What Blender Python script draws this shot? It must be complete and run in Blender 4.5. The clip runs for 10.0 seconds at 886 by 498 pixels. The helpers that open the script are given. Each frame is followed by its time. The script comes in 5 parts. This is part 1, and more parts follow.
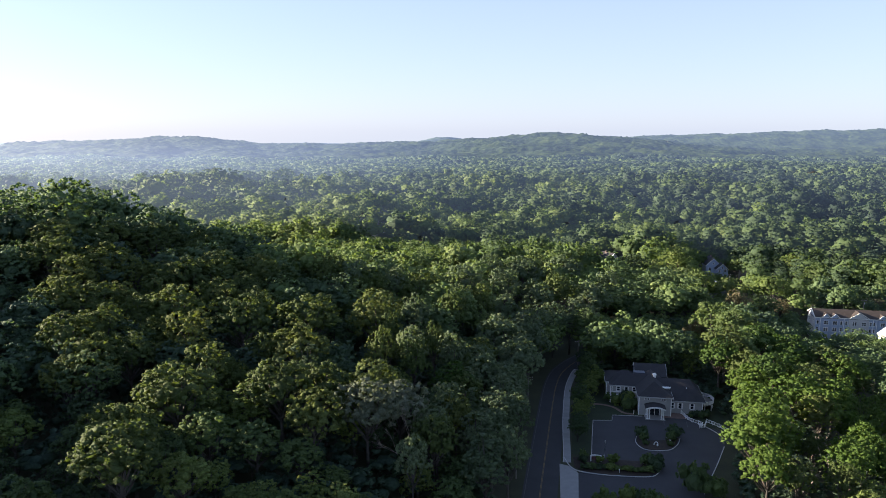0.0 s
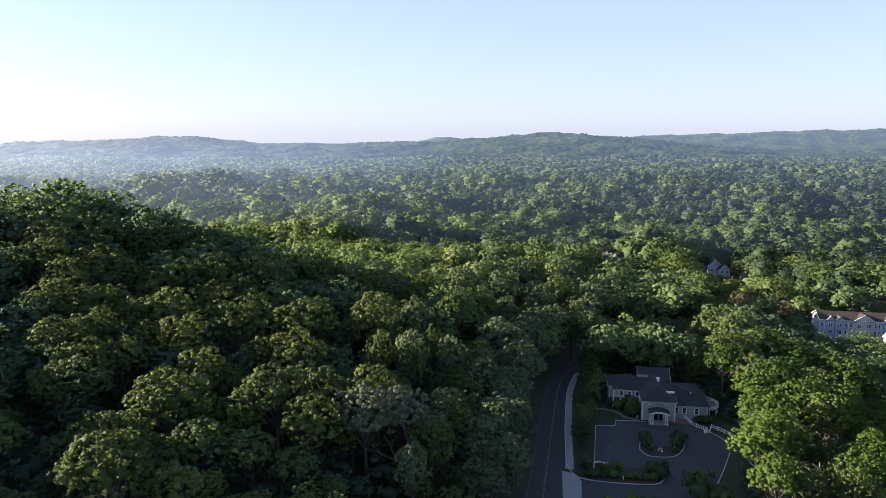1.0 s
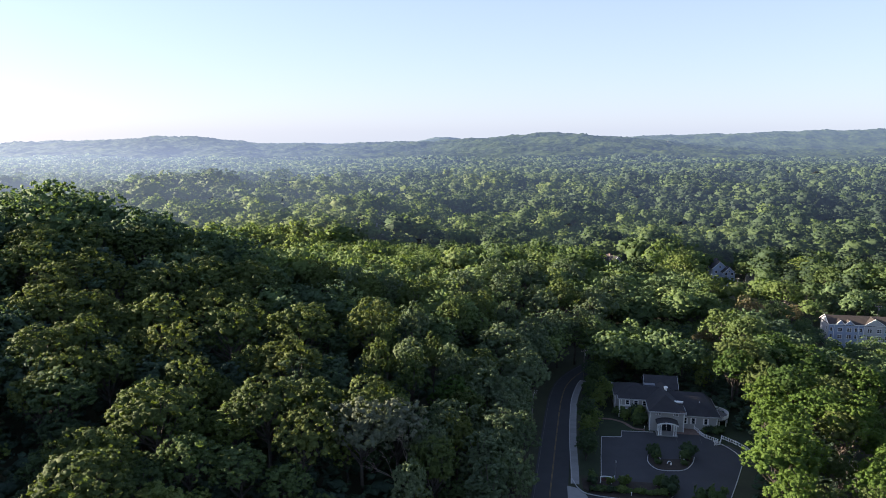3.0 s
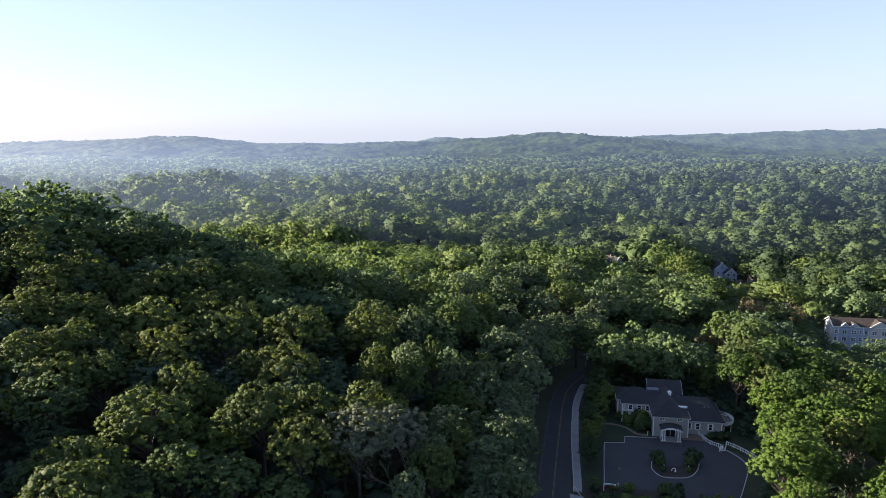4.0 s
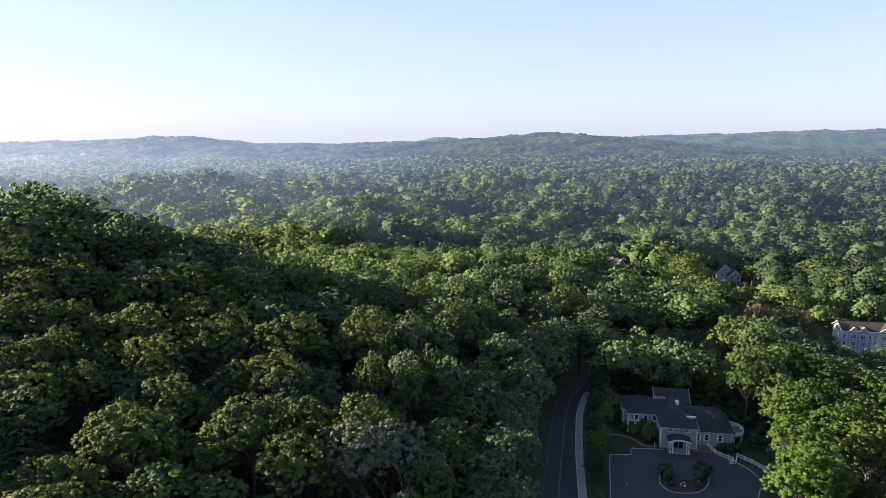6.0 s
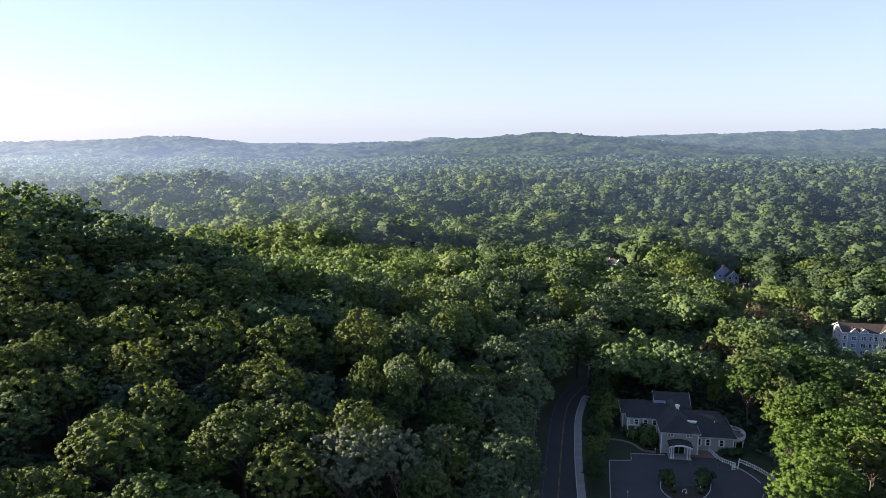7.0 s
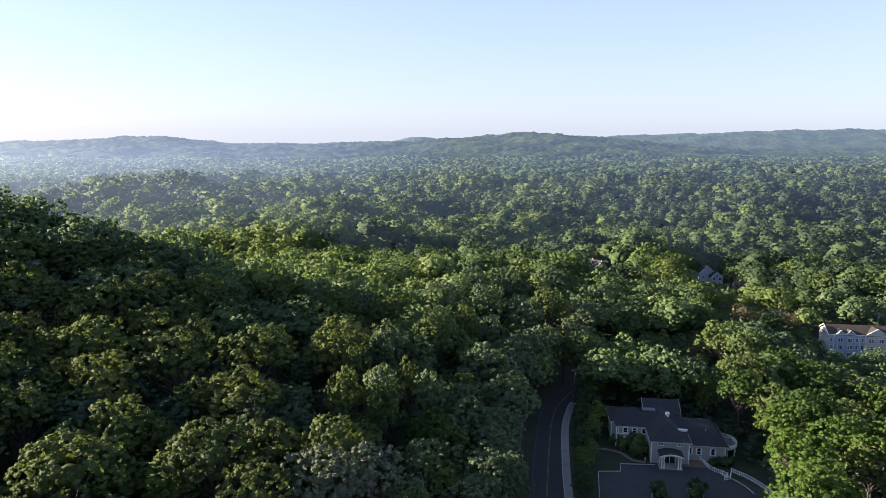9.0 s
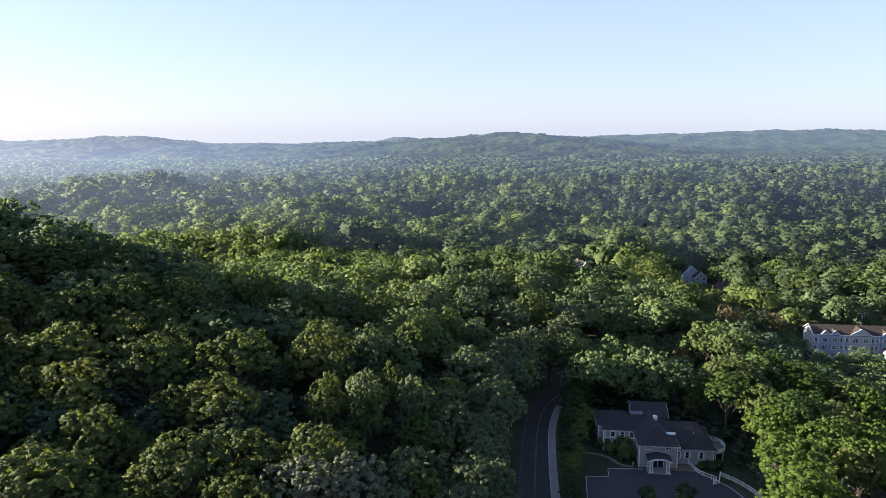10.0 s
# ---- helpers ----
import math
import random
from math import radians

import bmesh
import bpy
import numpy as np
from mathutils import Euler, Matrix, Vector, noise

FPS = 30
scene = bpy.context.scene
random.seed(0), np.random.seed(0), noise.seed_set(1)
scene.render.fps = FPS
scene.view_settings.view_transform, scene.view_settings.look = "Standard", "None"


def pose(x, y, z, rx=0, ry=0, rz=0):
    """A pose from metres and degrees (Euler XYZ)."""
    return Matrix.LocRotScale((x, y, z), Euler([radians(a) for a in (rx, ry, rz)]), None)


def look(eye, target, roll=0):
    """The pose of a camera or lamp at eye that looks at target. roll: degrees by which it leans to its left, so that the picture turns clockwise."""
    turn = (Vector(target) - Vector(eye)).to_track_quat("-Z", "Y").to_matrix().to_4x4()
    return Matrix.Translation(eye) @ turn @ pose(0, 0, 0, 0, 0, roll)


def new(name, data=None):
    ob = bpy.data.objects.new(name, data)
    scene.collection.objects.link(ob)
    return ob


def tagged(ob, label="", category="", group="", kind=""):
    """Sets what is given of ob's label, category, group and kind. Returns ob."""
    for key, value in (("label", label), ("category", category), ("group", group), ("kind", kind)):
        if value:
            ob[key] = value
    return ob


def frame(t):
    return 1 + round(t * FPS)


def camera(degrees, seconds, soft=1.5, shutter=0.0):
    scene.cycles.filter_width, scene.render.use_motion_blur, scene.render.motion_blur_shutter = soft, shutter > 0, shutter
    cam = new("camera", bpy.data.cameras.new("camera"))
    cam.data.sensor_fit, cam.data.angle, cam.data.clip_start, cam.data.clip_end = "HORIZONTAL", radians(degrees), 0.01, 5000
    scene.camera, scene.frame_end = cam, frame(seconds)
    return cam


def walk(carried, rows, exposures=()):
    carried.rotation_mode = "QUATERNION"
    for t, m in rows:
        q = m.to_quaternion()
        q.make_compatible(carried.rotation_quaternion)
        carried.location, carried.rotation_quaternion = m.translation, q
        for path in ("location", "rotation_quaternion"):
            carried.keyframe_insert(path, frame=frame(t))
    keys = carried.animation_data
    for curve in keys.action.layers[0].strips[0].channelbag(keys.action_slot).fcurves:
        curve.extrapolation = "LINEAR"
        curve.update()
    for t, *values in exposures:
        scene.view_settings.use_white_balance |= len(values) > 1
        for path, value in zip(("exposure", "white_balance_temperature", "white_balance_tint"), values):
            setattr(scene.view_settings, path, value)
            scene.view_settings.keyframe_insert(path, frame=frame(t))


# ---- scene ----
cam = camera(64.05, 10.0, soft=0.75)
PATH = [
    (0, pose(0.00, 0.00, 78.00, 80.582, 0, 0.000)),
    (0.5, pose(-0.04, 1.77, 78.01, 80.582, 0, -0.009)),
    (1, pose(-0.07, 3.54, 78.01, 80.582, 0, -0.025)),
    (1.5, pose(-0.09, 5.31, 78.01, 80.582, 0, -0.028)),
    (2, pose(-0.11, 7.09, 78.00, 80.582, 0, -0.043)),
    (2.5, pose(-0.12, 8.88, 77.98, 80.582, 0, -0.039)),
    (4, pose(-0.12, 14.26, 77.93, 80.582, 0, -0.083)),
    (4.5, pose(-0.11, 16.07, 77.91, 80.582, 0, -0.091)),
    (5, pose(-0.11, 17.87, 77.89, 80.582, 0, -0.108)),
    (5.5, pose(-0.12, 19.66, 77.85, 80.582, 0, -0.114)),
    (7, pose(-0.16, 25.01, 77.64, 80.582, 0, -0.505)),
    (7.5, pose(-0.17, 26.80, 77.56, 80.582, 0, -0.716)),
    (8, pose(-0.19, 28.58, 77.48, 80.582, 0, -1.038)),
    (8.5, pose(-0.22, 30.36, 77.42, 80.582, 0, -1.505)),
    (9, pose(-0.25, 32.12, 77.38, 80.582, 0, -2.061)),
    (9.5, pose(-0.27, 33.86, 77.35, 80.582, 0, -2.729)),
    (10, pose(-0.28, 35.60, 77.33, 80.582, 0, -3.410)),
]
walk(cam, PATH, [(0, 2.3, 6050, 20), (10, 2.3, 6050, 20)])

# ---- world, sun and exposure ----
SUN_AZ, SUN_EL = radians(-76), radians(15.2)      # bearing from +y (minus is towards -x), height
world = bpy.data.worlds.new("sky")
scene.world = world
world.use_nodes = True
wn = world.node_tree
sky = wn.nodes.new("ShaderNodeTexSky")
sky.sky_type = "NISHITA"
sky.sun_disc = False
sky.sun_elevation, sky.sun_rotation = SUN_EL, SUN_AZ
sky.altitude, sky.air_density, sky.dust_density, sky.ozone_density = 100, 0.9, 0.6, 2.0
pale = wn.nodes.new("ShaderNodeMixRGB")           # thin summer haze over the whole sky
pale.inputs[2].default_value = (3.40, 3.95, 4.58, 1)
up = wn.nodes.new("ShaderNodeSeparateXYZ")
wn.links.new(wn.nodes.new("ShaderNodeTexCoord").outputs["Generated"], up.inputs[0])
thick = wn.nodes.new("ShaderNodeMapRange")        # thins out towards the zenith
for i, value in ((1, 0.0), (2, 0.6), (3, 0.66), (4, 0.14)):
    thick.inputs[i].default_value = value
wn.links.new(up.outputs[2], thick.inputs[0])
wn.links.new(thick.outputs[0], pale.inputs[0])
wn.links.new(sky.outputs[0], pale.inputs[1])
wn.links.new(pale.outputs[0], wn.nodes["Background"].inputs[0])
wn.nodes["Background"].inputs[1].default_value = 0.046
sun_way = Vector((math.sin(SUN_AZ) * math.cos(SUN_EL), math.cos(SUN_AZ) * math.cos(SUN_EL), math.sin(SUN_EL)))
sun_data = bpy.data.lights.new("sun", "SUN")
sun_data.energy, sun_data.angle, sun_data.color = 4.3, radians(0.6), (1.0, 0.85, 0.58)
sun = new("sun", sun_data)
sun.matrix_world = look(sun_way * 900, (0, 0, 0))

# ---- materials ----


class Nodes:
    """A node material: n(type, **inputs) adds a node; a socket as a value is linked."""

    def __init__(self, name):
        self.mat = bpy.data.materials.new(name)
        self.mat.use_nodes = True
        self.tree = self.mat.node_tree
        self.tree.nodes.clear()

    def n(self, kind, props=None, **inputs):
        node = self.tree.nodes.new("ShaderNode" + kind)
        for k, v in (props or {}).items():
            if k == "operation":
                node.operation = v
            elif k == "blend_type":
                node.blend_type = v
            elif k == "attribute_name":
                node.attribute_name = v
        for k, v in inputs.items():
            key = int(k[1:]) if k[0] == "i" and k[1:].isdigit() else k.replace("_", " ")
            if isinstance(v, bpy.types.NodeSocket):
                self.tree.links.new(v, node.inputs[key])
            else:
                node.inputs[key].default_value = v
        return node

    def ramp(self, fac, stops):
        r = self.n("ValToRGB", i0=fac)
        els = r.color_ramp.elements
        while len(els) < len(stops):
            els.new(0.5)
        for e, (p, c) in zip(els, stops):
            e.position, e.color = p, (*c, 1) if len(c) == 3 else c
        return r.outputs[0]

    def out(self, socket):
        self.n("OutputMaterial", i0=socket)
        return self.mat


def surface(name, dark, light, scale=1.0, rough=0.8, fine=18.0, bump=0.3, metal=0.0, depth=0.02, vary=0.0):
    """A plain weathered surface: two scales of variation in colour and a fine relief."""
    m = Nodes(name)
    co = m.n("TexCoord").outputs["Object"]
    big = m.n("TexNoise", Vector=co, Scale=scale, Detail=4.0, Roughness=0.6).outputs[0]
    small = m.n("TexNoise", Vector=co, Scale=scale * fine, Detail=3.0, Roughness=0.7).outputs[0]
    mix = m.n("Math", {"operation": "MULTIPLY_ADD"}, i0=small, i1=0.45, i2=m.n("Math", {"operation": "MULTIPLY"}, i0=big, i1=0.6).outputs[0]).outputs[0]
    if vary:
        rnd = m.n("ObjectInfo").outputs["Random"]
        off = m.n("Math", {"operation": "MULTIPLY_ADD"}, i0=rnd, i1=vary, i2=-vary / 2).outputs[0]
        mix = m.n("Math", {"operation": "ADD"}, i0=mix, i1=off).outputs[0]
    col = m.ramp(mix, [(0.3, dark), (0.75, light)])
    b = m.n("Bump", Strength=bump, Distance=depth, Height=small).outputs[0]
    p = m.n("BsdfPrincipled", Base_Color=col, Roughness=rough, Metallic=metal, Normal=b)
    return m.out(p.outputs[0])


def leaf_material(name, tones, attribute, haze_glow=None, through_share=0.35, grain_size=2.4, grain_share=0.9):
    """Foliage: each tree has its own tone, each spray of leaves varies about it; light passes through the leaves."""
    m = Nodes(name)
    if attribute:
        tree = m.n("Attribute", {"attribute_name": "tone"}).outputs["Fac"]
    else:
        tree = m.n("Math", {"operation": "MULTIPLY_ADD"}, i0=m.n("ObjectInfo").outputs["Random"], i1=0.80, i2=0.06).outputs[0]
    isl = m.n("NewGeometry").outputs["Random Per Island"]
    wob = m.n("Math", {"operation": "MULTIPLY_ADD"}, i0=isl, i1=0.14, i2=-0.07).outputs[0]
    fac = m.n("Math", {"operation": "ADD"}, i0=tree, i1=wob).outputs[0]
    col = m.ramp(fac, tones)
    grain = m.n("TexNoise", Vector=m.n("TexCoord").outputs["Object"], Scale=grain_size, Detail=2.0, Roughness=0.7).outputs[0]
    val = m.n("Math", {"operation": "MULTIPLY_ADD"}, i0=isl, i1=0.16, i2=0.92 - 0.5 * grain_share).outputs[0]
    val = m.n("Math", {"operation": "MULTIPLY_ADD"}, i0=grain, i1=grain_share, i2=val).outputs[0]
    col = m.n("HueSaturation", Value=val, Color=col).outputs[0]
    tufts = m.n("Bump", Strength=0.5 * grain_share, Distance=0.7 / grain_size, Height=grain).outputs[0]
    p = m.n("BsdfPrincipled", Base_Color=col, Roughness=0.7, Normal=tufts)
    p.inputs["Specular IOR Level"].default_value = 0.12
    warm = m.n("MixRGB", {"blend_type": "MULTIPLY"}, i0=1.0, i1=col, i2=(1.15, 1.2, 0.5, 1)).outputs[0]
    tr = m.n("BsdfTranslucent", Color=warm, Normal=tufts)
    sh = m.n("MixShader", i0=through_share, i1=p.outputs[0], i2=tr.outputs[0]).outputs[0]
    if haze_glow:                                      # far backdrop: haze painted as emission, thicker in the misty hollow to the west
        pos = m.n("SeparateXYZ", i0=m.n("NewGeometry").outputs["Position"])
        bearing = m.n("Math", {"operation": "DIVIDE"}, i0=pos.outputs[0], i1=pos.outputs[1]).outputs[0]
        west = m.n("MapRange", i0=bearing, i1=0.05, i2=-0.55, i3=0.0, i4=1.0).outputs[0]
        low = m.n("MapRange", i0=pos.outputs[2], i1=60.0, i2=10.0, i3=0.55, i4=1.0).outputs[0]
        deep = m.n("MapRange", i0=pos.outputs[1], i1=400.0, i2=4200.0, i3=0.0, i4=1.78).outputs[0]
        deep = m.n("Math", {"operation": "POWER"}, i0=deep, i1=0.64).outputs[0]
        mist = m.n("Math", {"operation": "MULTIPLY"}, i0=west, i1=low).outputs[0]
        power = m.n("Math", {"operation": "MULTIPLY_ADD"}, i0=mist, i1=haze_glow[1], i2=haze_glow[0]).outputs[0]
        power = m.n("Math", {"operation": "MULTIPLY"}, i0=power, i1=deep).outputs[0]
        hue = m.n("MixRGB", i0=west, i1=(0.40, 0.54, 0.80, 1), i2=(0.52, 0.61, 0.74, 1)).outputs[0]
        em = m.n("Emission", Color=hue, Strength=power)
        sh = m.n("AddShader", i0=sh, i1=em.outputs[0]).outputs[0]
    return m.out(sh)


GREENS = [(0.0, (0.034, 0.056, 0.034)), (0.25, (0.051, 0.083, 0.038)), (0.5, (0.073, 0.113, 0.040)),
          (0.75, (0.099, 0.144, 0.040)), (0.95, (0.122, 0.158, 0.054)), (1.0, (0.140, 0.146, 0.078))]
WOOD = [(p, (c[0] * 1.22, c[1] * 1.18, c[2] * 1.45)) for p, c in GREENS]
leaves = leaf_material("leaves", [(p, (c[0] * 1.30, c[1] * 1.22, c[2] * 1.25)) for p, c in GREENS], False)
FRESH = [(0.0, (0.044, 0.082, 0.022)), (0.5, (0.068, 0.118, 0.024)), (1.0, (0.105, 0.154, 0.030))]
leaves_fresh = leaf_material("fresh_leaves", FRESH, False)
leaves_grey = leaf_material("grey_green_leaves", [(0.0, (0.084, 0.120, 0.068)), (0.5, (0.112, 0.152, 0.084)), (1.0, (0.142, 0.182, 0.102))], False)
leaves_pale = leaf_material("pale_blossoming_leaves", [(0.0, (0.10, 0.122, 0.082)), (0.5, (0.13, 0.15, 0.105)), (1.0, (0.165, 0.185, 0.132))], False)
leaves_olive = leaf_material("olive_leaves", [(0.0, (0.066, 0.098, 0.034)), (0.5, (0.088, 0.122, 0.042)), (1.0, (0.112, 0.144, 0.052))], False)
leaves_brown = leaf_material("brownish_leaves", [(0.0, (0.105, 0.095, 0.055)), (0.5, (0.130, 0.118, 0.068)), (1.0, (0.155, 0.142, 0.084))], False)
leaves_oak = leaf_material("oak_leaves", [(0.0, (0.062, 0.088, 0.032)), (0.5, (0.086, 0.116, 0.038)), (1.0, (0.116, 0.138, 0.042))], False)
leaves_stuff = leaf_material("leaves_of_the_wood", [(p, tuple(v * 1.2 for v in c)) for p, c in WOOD], True, None, 0.35, 1.7)
leaves_valley = leaf_material("leaves_of_the_valley_wood", [(p, tuple(v * 1.16 for v in c)) for p, c in WOOD], True, None, 0.5, 1.2, 0.6)
# these three carry painted haze; the last two also have darkened leaves
leaves_far_haze = leaf_material("leaves_of_the_far_wood_with_haze", [(p, tuple(v * 1.0 for v in c)) for p, c in WOOD], True, (0.050, 0.145), 0.5, 0.8, 0.5)
leaves_distant_haze = leaf_material("leaves_of_the_distant_wood_with_haze", [(p, tuple(v * 0.78 for v in c)) for p, c in WOOD], True, (0.058, 0.165), 0.4, 0.6, 0.5)
leaves_ridge_haze = leaf_material("leaves_of_the_ridges_with_haze", [(p, tuple(v * 0.5 for v in c)) for p, c in GREENS], True, (0.052, 0.150), 0.1, 0.3)
bark = surface("bark", (0.035, 0.030, 0.024), (0.10, 0.088, 0.072), 1.5, 0.9)
pale_bark = surface("bare_bark", (0.16, 0.13, 0.10), (0.34, 0.30, 0.25), 1.5, 0.9)
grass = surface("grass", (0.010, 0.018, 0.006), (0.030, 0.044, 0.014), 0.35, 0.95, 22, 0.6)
floor_mat = surface("forest_floor", (0.018, 0.020, 0.010), (0.055, 0.060, 0.024), 0.12, 0.95, 20, 0.6)
asphalt = surface("asphalt", (0.026, 0.027, 0.030), (0.046, 0.046, 0.049), 0.25, 0.85, 60, 0.3)
lot_asphalt = surface("lot_asphalt", (0.028, 0.028, 0.032), (0.048, 0.048, 0.052), 0.2, 0.85, 60, 0.3)
concrete = surface("concrete", (0.21, 0.205, 0.20), (0.31, 0.305, 0.29), 0.6, 0.85, 20, 0.25, vary=0.2)
kerb_mat = surface("kerb_stone", (0.32, 0.31, 0.30), (0.50, 0.49, 0.47), 0.8, 0.8, 15, 0.2, vary=0.2)
yellow_paint = surface("yellow_paint", (0.15, 0.10, 0.035), (0.28, 0.19, 0.055), 0.9, 0.7, 12, 0.1)
worn_paint = surface("worn_white_paint", (0.05, 0.05, 0.052), (0.13, 0.13, 0.13), 1.2, 0.75, 12, 0.1)

# ---- the land ----


def ss(a, b, v):
    t = np.clip((np.asarray(v, float) - a) / (b - a), 0, 1)
    return t * t * (3 - 2 * t)


ROAD = [(-26, -120), (-8, 0), (8, 78), (15, 112), (20.9, 142.3), (25.4, 164.3), (29.3, 183.3), (33.3, 202.2),
        (35.6, 211.8), (39.1, 222.4), (46, 234), (58, 247), (75, 260), (95, 270)]


def road_x(y):
    return np.interp(y, [p[1] for p in ROAD], [p[0] for p in ROAD])


def bump2(x, y, cx, cy, sx, sy):
    return np.exp(-((x - cx) / sx) ** 2 - ((y - cy) / sy) ** 2)


def land(x, y):
    """Height of the ground."""
    x, y = np.asarray(x, float), np.asarray(y, float)
    s = road_x(np.minimum(y, 235)) - 7 - x
    brow = 200 + 0.38 * np.clip(s, 0, 180)
    reach = np.where(y > brow, np.exp(-((y - brow) / 52) ** 2), 1.0)
    hill = (8.5 * ss(0, 34, s) + 4.0 * ss(25, 75, s) + 0.165 * np.clip(s - 60, 0, 125) * np.clip((y - 60) / 160, 0.2, 1.35)) * reach
    d = np.maximum(np.maximum(y - 215, 0) / 70, np.maximum(x - 80, 0) / 60)
    vale = -7.0 * ss(0, 1, d)
    vale = vale + 8 * bump2(x, y, -5, 290, 70, 70) * ss(212, 262, y) * ss(75, 40, x) + 10 * bump2(x, y, 5, 355, 65, 45) + 14 * bump2(x, y, -95, 395, 62, 75) + 9 * bump2(x, y, -75, 490, 60, 40) + 15 * bump2(x, y, -260, 700, 150, 130)
    vale = vale - 8 * bump2(x, y, 170, 570, 80, 50) - 5 * bump2(x, y, 200, 450, 70, 60) - 6 * bump2(x, y, 110, 740, 80, 60) + 8 * bump2(x, y, -40, 590, 60, 35)
    vale = vale + 19 * bump2(x, y, 620, 1180, 330, 200) + 5 * bump2(x, y, 60, 900, 300, 120)
    far = 54 * bump2(x, y, 430, 2650, 330, 560) + 30 * bump2(x, y, -150, 2750, 500, 500) + 24 * bump2(x, y, 800, 2700, 260, 500)
    far = far + 47 * bump2(x, y, -960, 2450, 400, 420) + 8 * bump2(x, y, -840, 2450, 130, 250) + 21 * bump2(x, y, -1450, 2450, 330, 320) + 10 * bump2(x, y, -700, 3500, 700, 400)
    far = far + 84 * bump2(x, y, 2400, 3900, 1300, 700) + 18 * bump2(x, y, 1100, 3800, 500, 600) + 38 * bump2(x, y, 20, 4200, 180, 400)
    rough = 4.0 * np.sin(x * 0.021 + 1.3 * np.sin(y * 0.013)) * np.sin(y * 0.019 + 0.7) + 3.5 * np.sin(x * 0.009 - 1.1) * np.sin(y * 0.0091 + x * 0.004)
    rough = rough + 2.5 * np.sin(x * 0.041 + y * 0.012) * np.sin(y * 0.037 - x * 0.009 + 1.0)
    # unseen rise west of the view, added to shade the lower hill
    hill = hill + 22 * bump2(x, y, -178, 122, 60, 62) * ss(75, 130, -x)
    return hill + vale + far + (0.6 + 0.3 * ss(440, 700, y)) * rough * ss(300, 480, y)


def mesh_object(name, verts, faces, mat, parent=None, smooth=False, tone=None, normals=None):
    """One mesh object from arrays of corners and of faces with equal corner counts."""
    verts, faces = np.asarray(verts, np.float32), np.asarray(faces, np.int32)
    me = bpy.data.meshes.new(name)
    k = faces.shape[1]
    me.vertices.add(len(verts))
    me.vertices.foreach_set("co", verts.ravel())
    me.loops.add(faces.size)
    me.loops.foreach_set("vertex_index", faces.ravel())
    me.polygons.add(len(faces))
    me.polygons.foreach_set("loop_start", np.arange(0, faces.size, k, dtype=np.int32))
    me.polygons.foreach_set("loop_total", np.full(len(faces), k, np.int32))
    me.polygons.foreach_set("use_smooth", np.full(len(faces), smooth, bool))
    if tone is not None:
        me.attributes.new("tone", "FLOAT", "POINT").data.foreach_set("value", np.asarray(tone, np.float32))
    me.materials.append(mat)
    me.update(calc_edges=True)
    if normals is not None:
        me.normals_split_custom_set_from_vertices(np.asarray(normals, np.float32))
    ob = new(name, me)
    ob.parent = parent
    return ob


def axis(parts):
    out = []
    for a, b, n in parts:
        out.append(np.linspace(a, b, n, endpoint=False))
    return np.concatenate(out + [[parts[-1][1]]])


gx = axis([(-4600, -1200, 30), (-1200, -300, 60), (-300, 160, 92), (160, 700, 45), (700, 1600, 45), (1600, 4600, 30)])
gy = axis([(-1500, 0, 15), (0, 320, 80), (320, 1300, 80), (1300, 2000, 35), (2000, 4900, 45)])
GX, GY = np.meshgrid(gx, gy)
gv = np.stack([GX, GY, land(GX, GY) - 3 * ss(560, 900, GY)], -1).reshape(-1, 3)
idx = np.arange(gv.shape[0]).reshape(GX.shape)
gf = np.stack([idx[:-1, :-1], idx[:-1, 1:], idx[1:, 1:], idx[1:, :-1]], -1).reshape(-1, 4)
ground = mesh_object("ground", gv, gf, floor_mat, smooth=True)
tagged(ground, "dark leaf-strewn forest floor with undergrowth", "ground", kind="structure")

# ---- trees ----
rng = np.random.default_rng(7)


def ico():
    g = (1 + 5 ** 0.5) / 2
    v = np.array([(-1, g, 0), (1, g, 0), (-1, -g, 0), (1, -g, 0), (0, -1, g), (0, 1, g), (0, -1, -g), (0, 1, -g),
                  (g, 0, -1), (g, 0, 1), (-g, 0, -1), (-g, 0, 1)], float)
    f = np.array([(0, 11, 5), (0, 5, 1), (0, 1, 7), (0, 7, 10), (0, 10, 11), (1, 5, 9), (5, 11, 4), (11, 10, 2), (10, 7, 6), (7, 1, 8),
                  (3, 9, 4), (3, 4, 2), (3, 2, 6), (3, 6, 8), (3, 8, 9), (4, 9, 5), (2, 4, 11), (6, 2, 10), (8, 6, 7), (9, 8, 1)])
    return v / np.linalg.norm(v[0]), f


ICO_V, ICO_F = ico()


OCTA_V = np.array([(1, 0, 0), (-1, 0, 0), (0, 1, 0), (0, -1, 0), (0, 0, 1), (0, 0, -1)], float)
OCTA_F = np.array([(0, 2, 4), (2, 1, 4), (1, 3, 4), (3, 0, 4), (2, 0, 5), (1, 2, 5), (3, 1, 5), (0, 3, 5)])
CROWN = {"round": (10.8, 4.3, 5.6, -0.35), "tall": (11.5, 2.9, 7.0, -0.6), "spread": (11.2, 5.0, 4.6, -0.45), "bushy": (6.6, 3.7, 5.2, -0.75)}


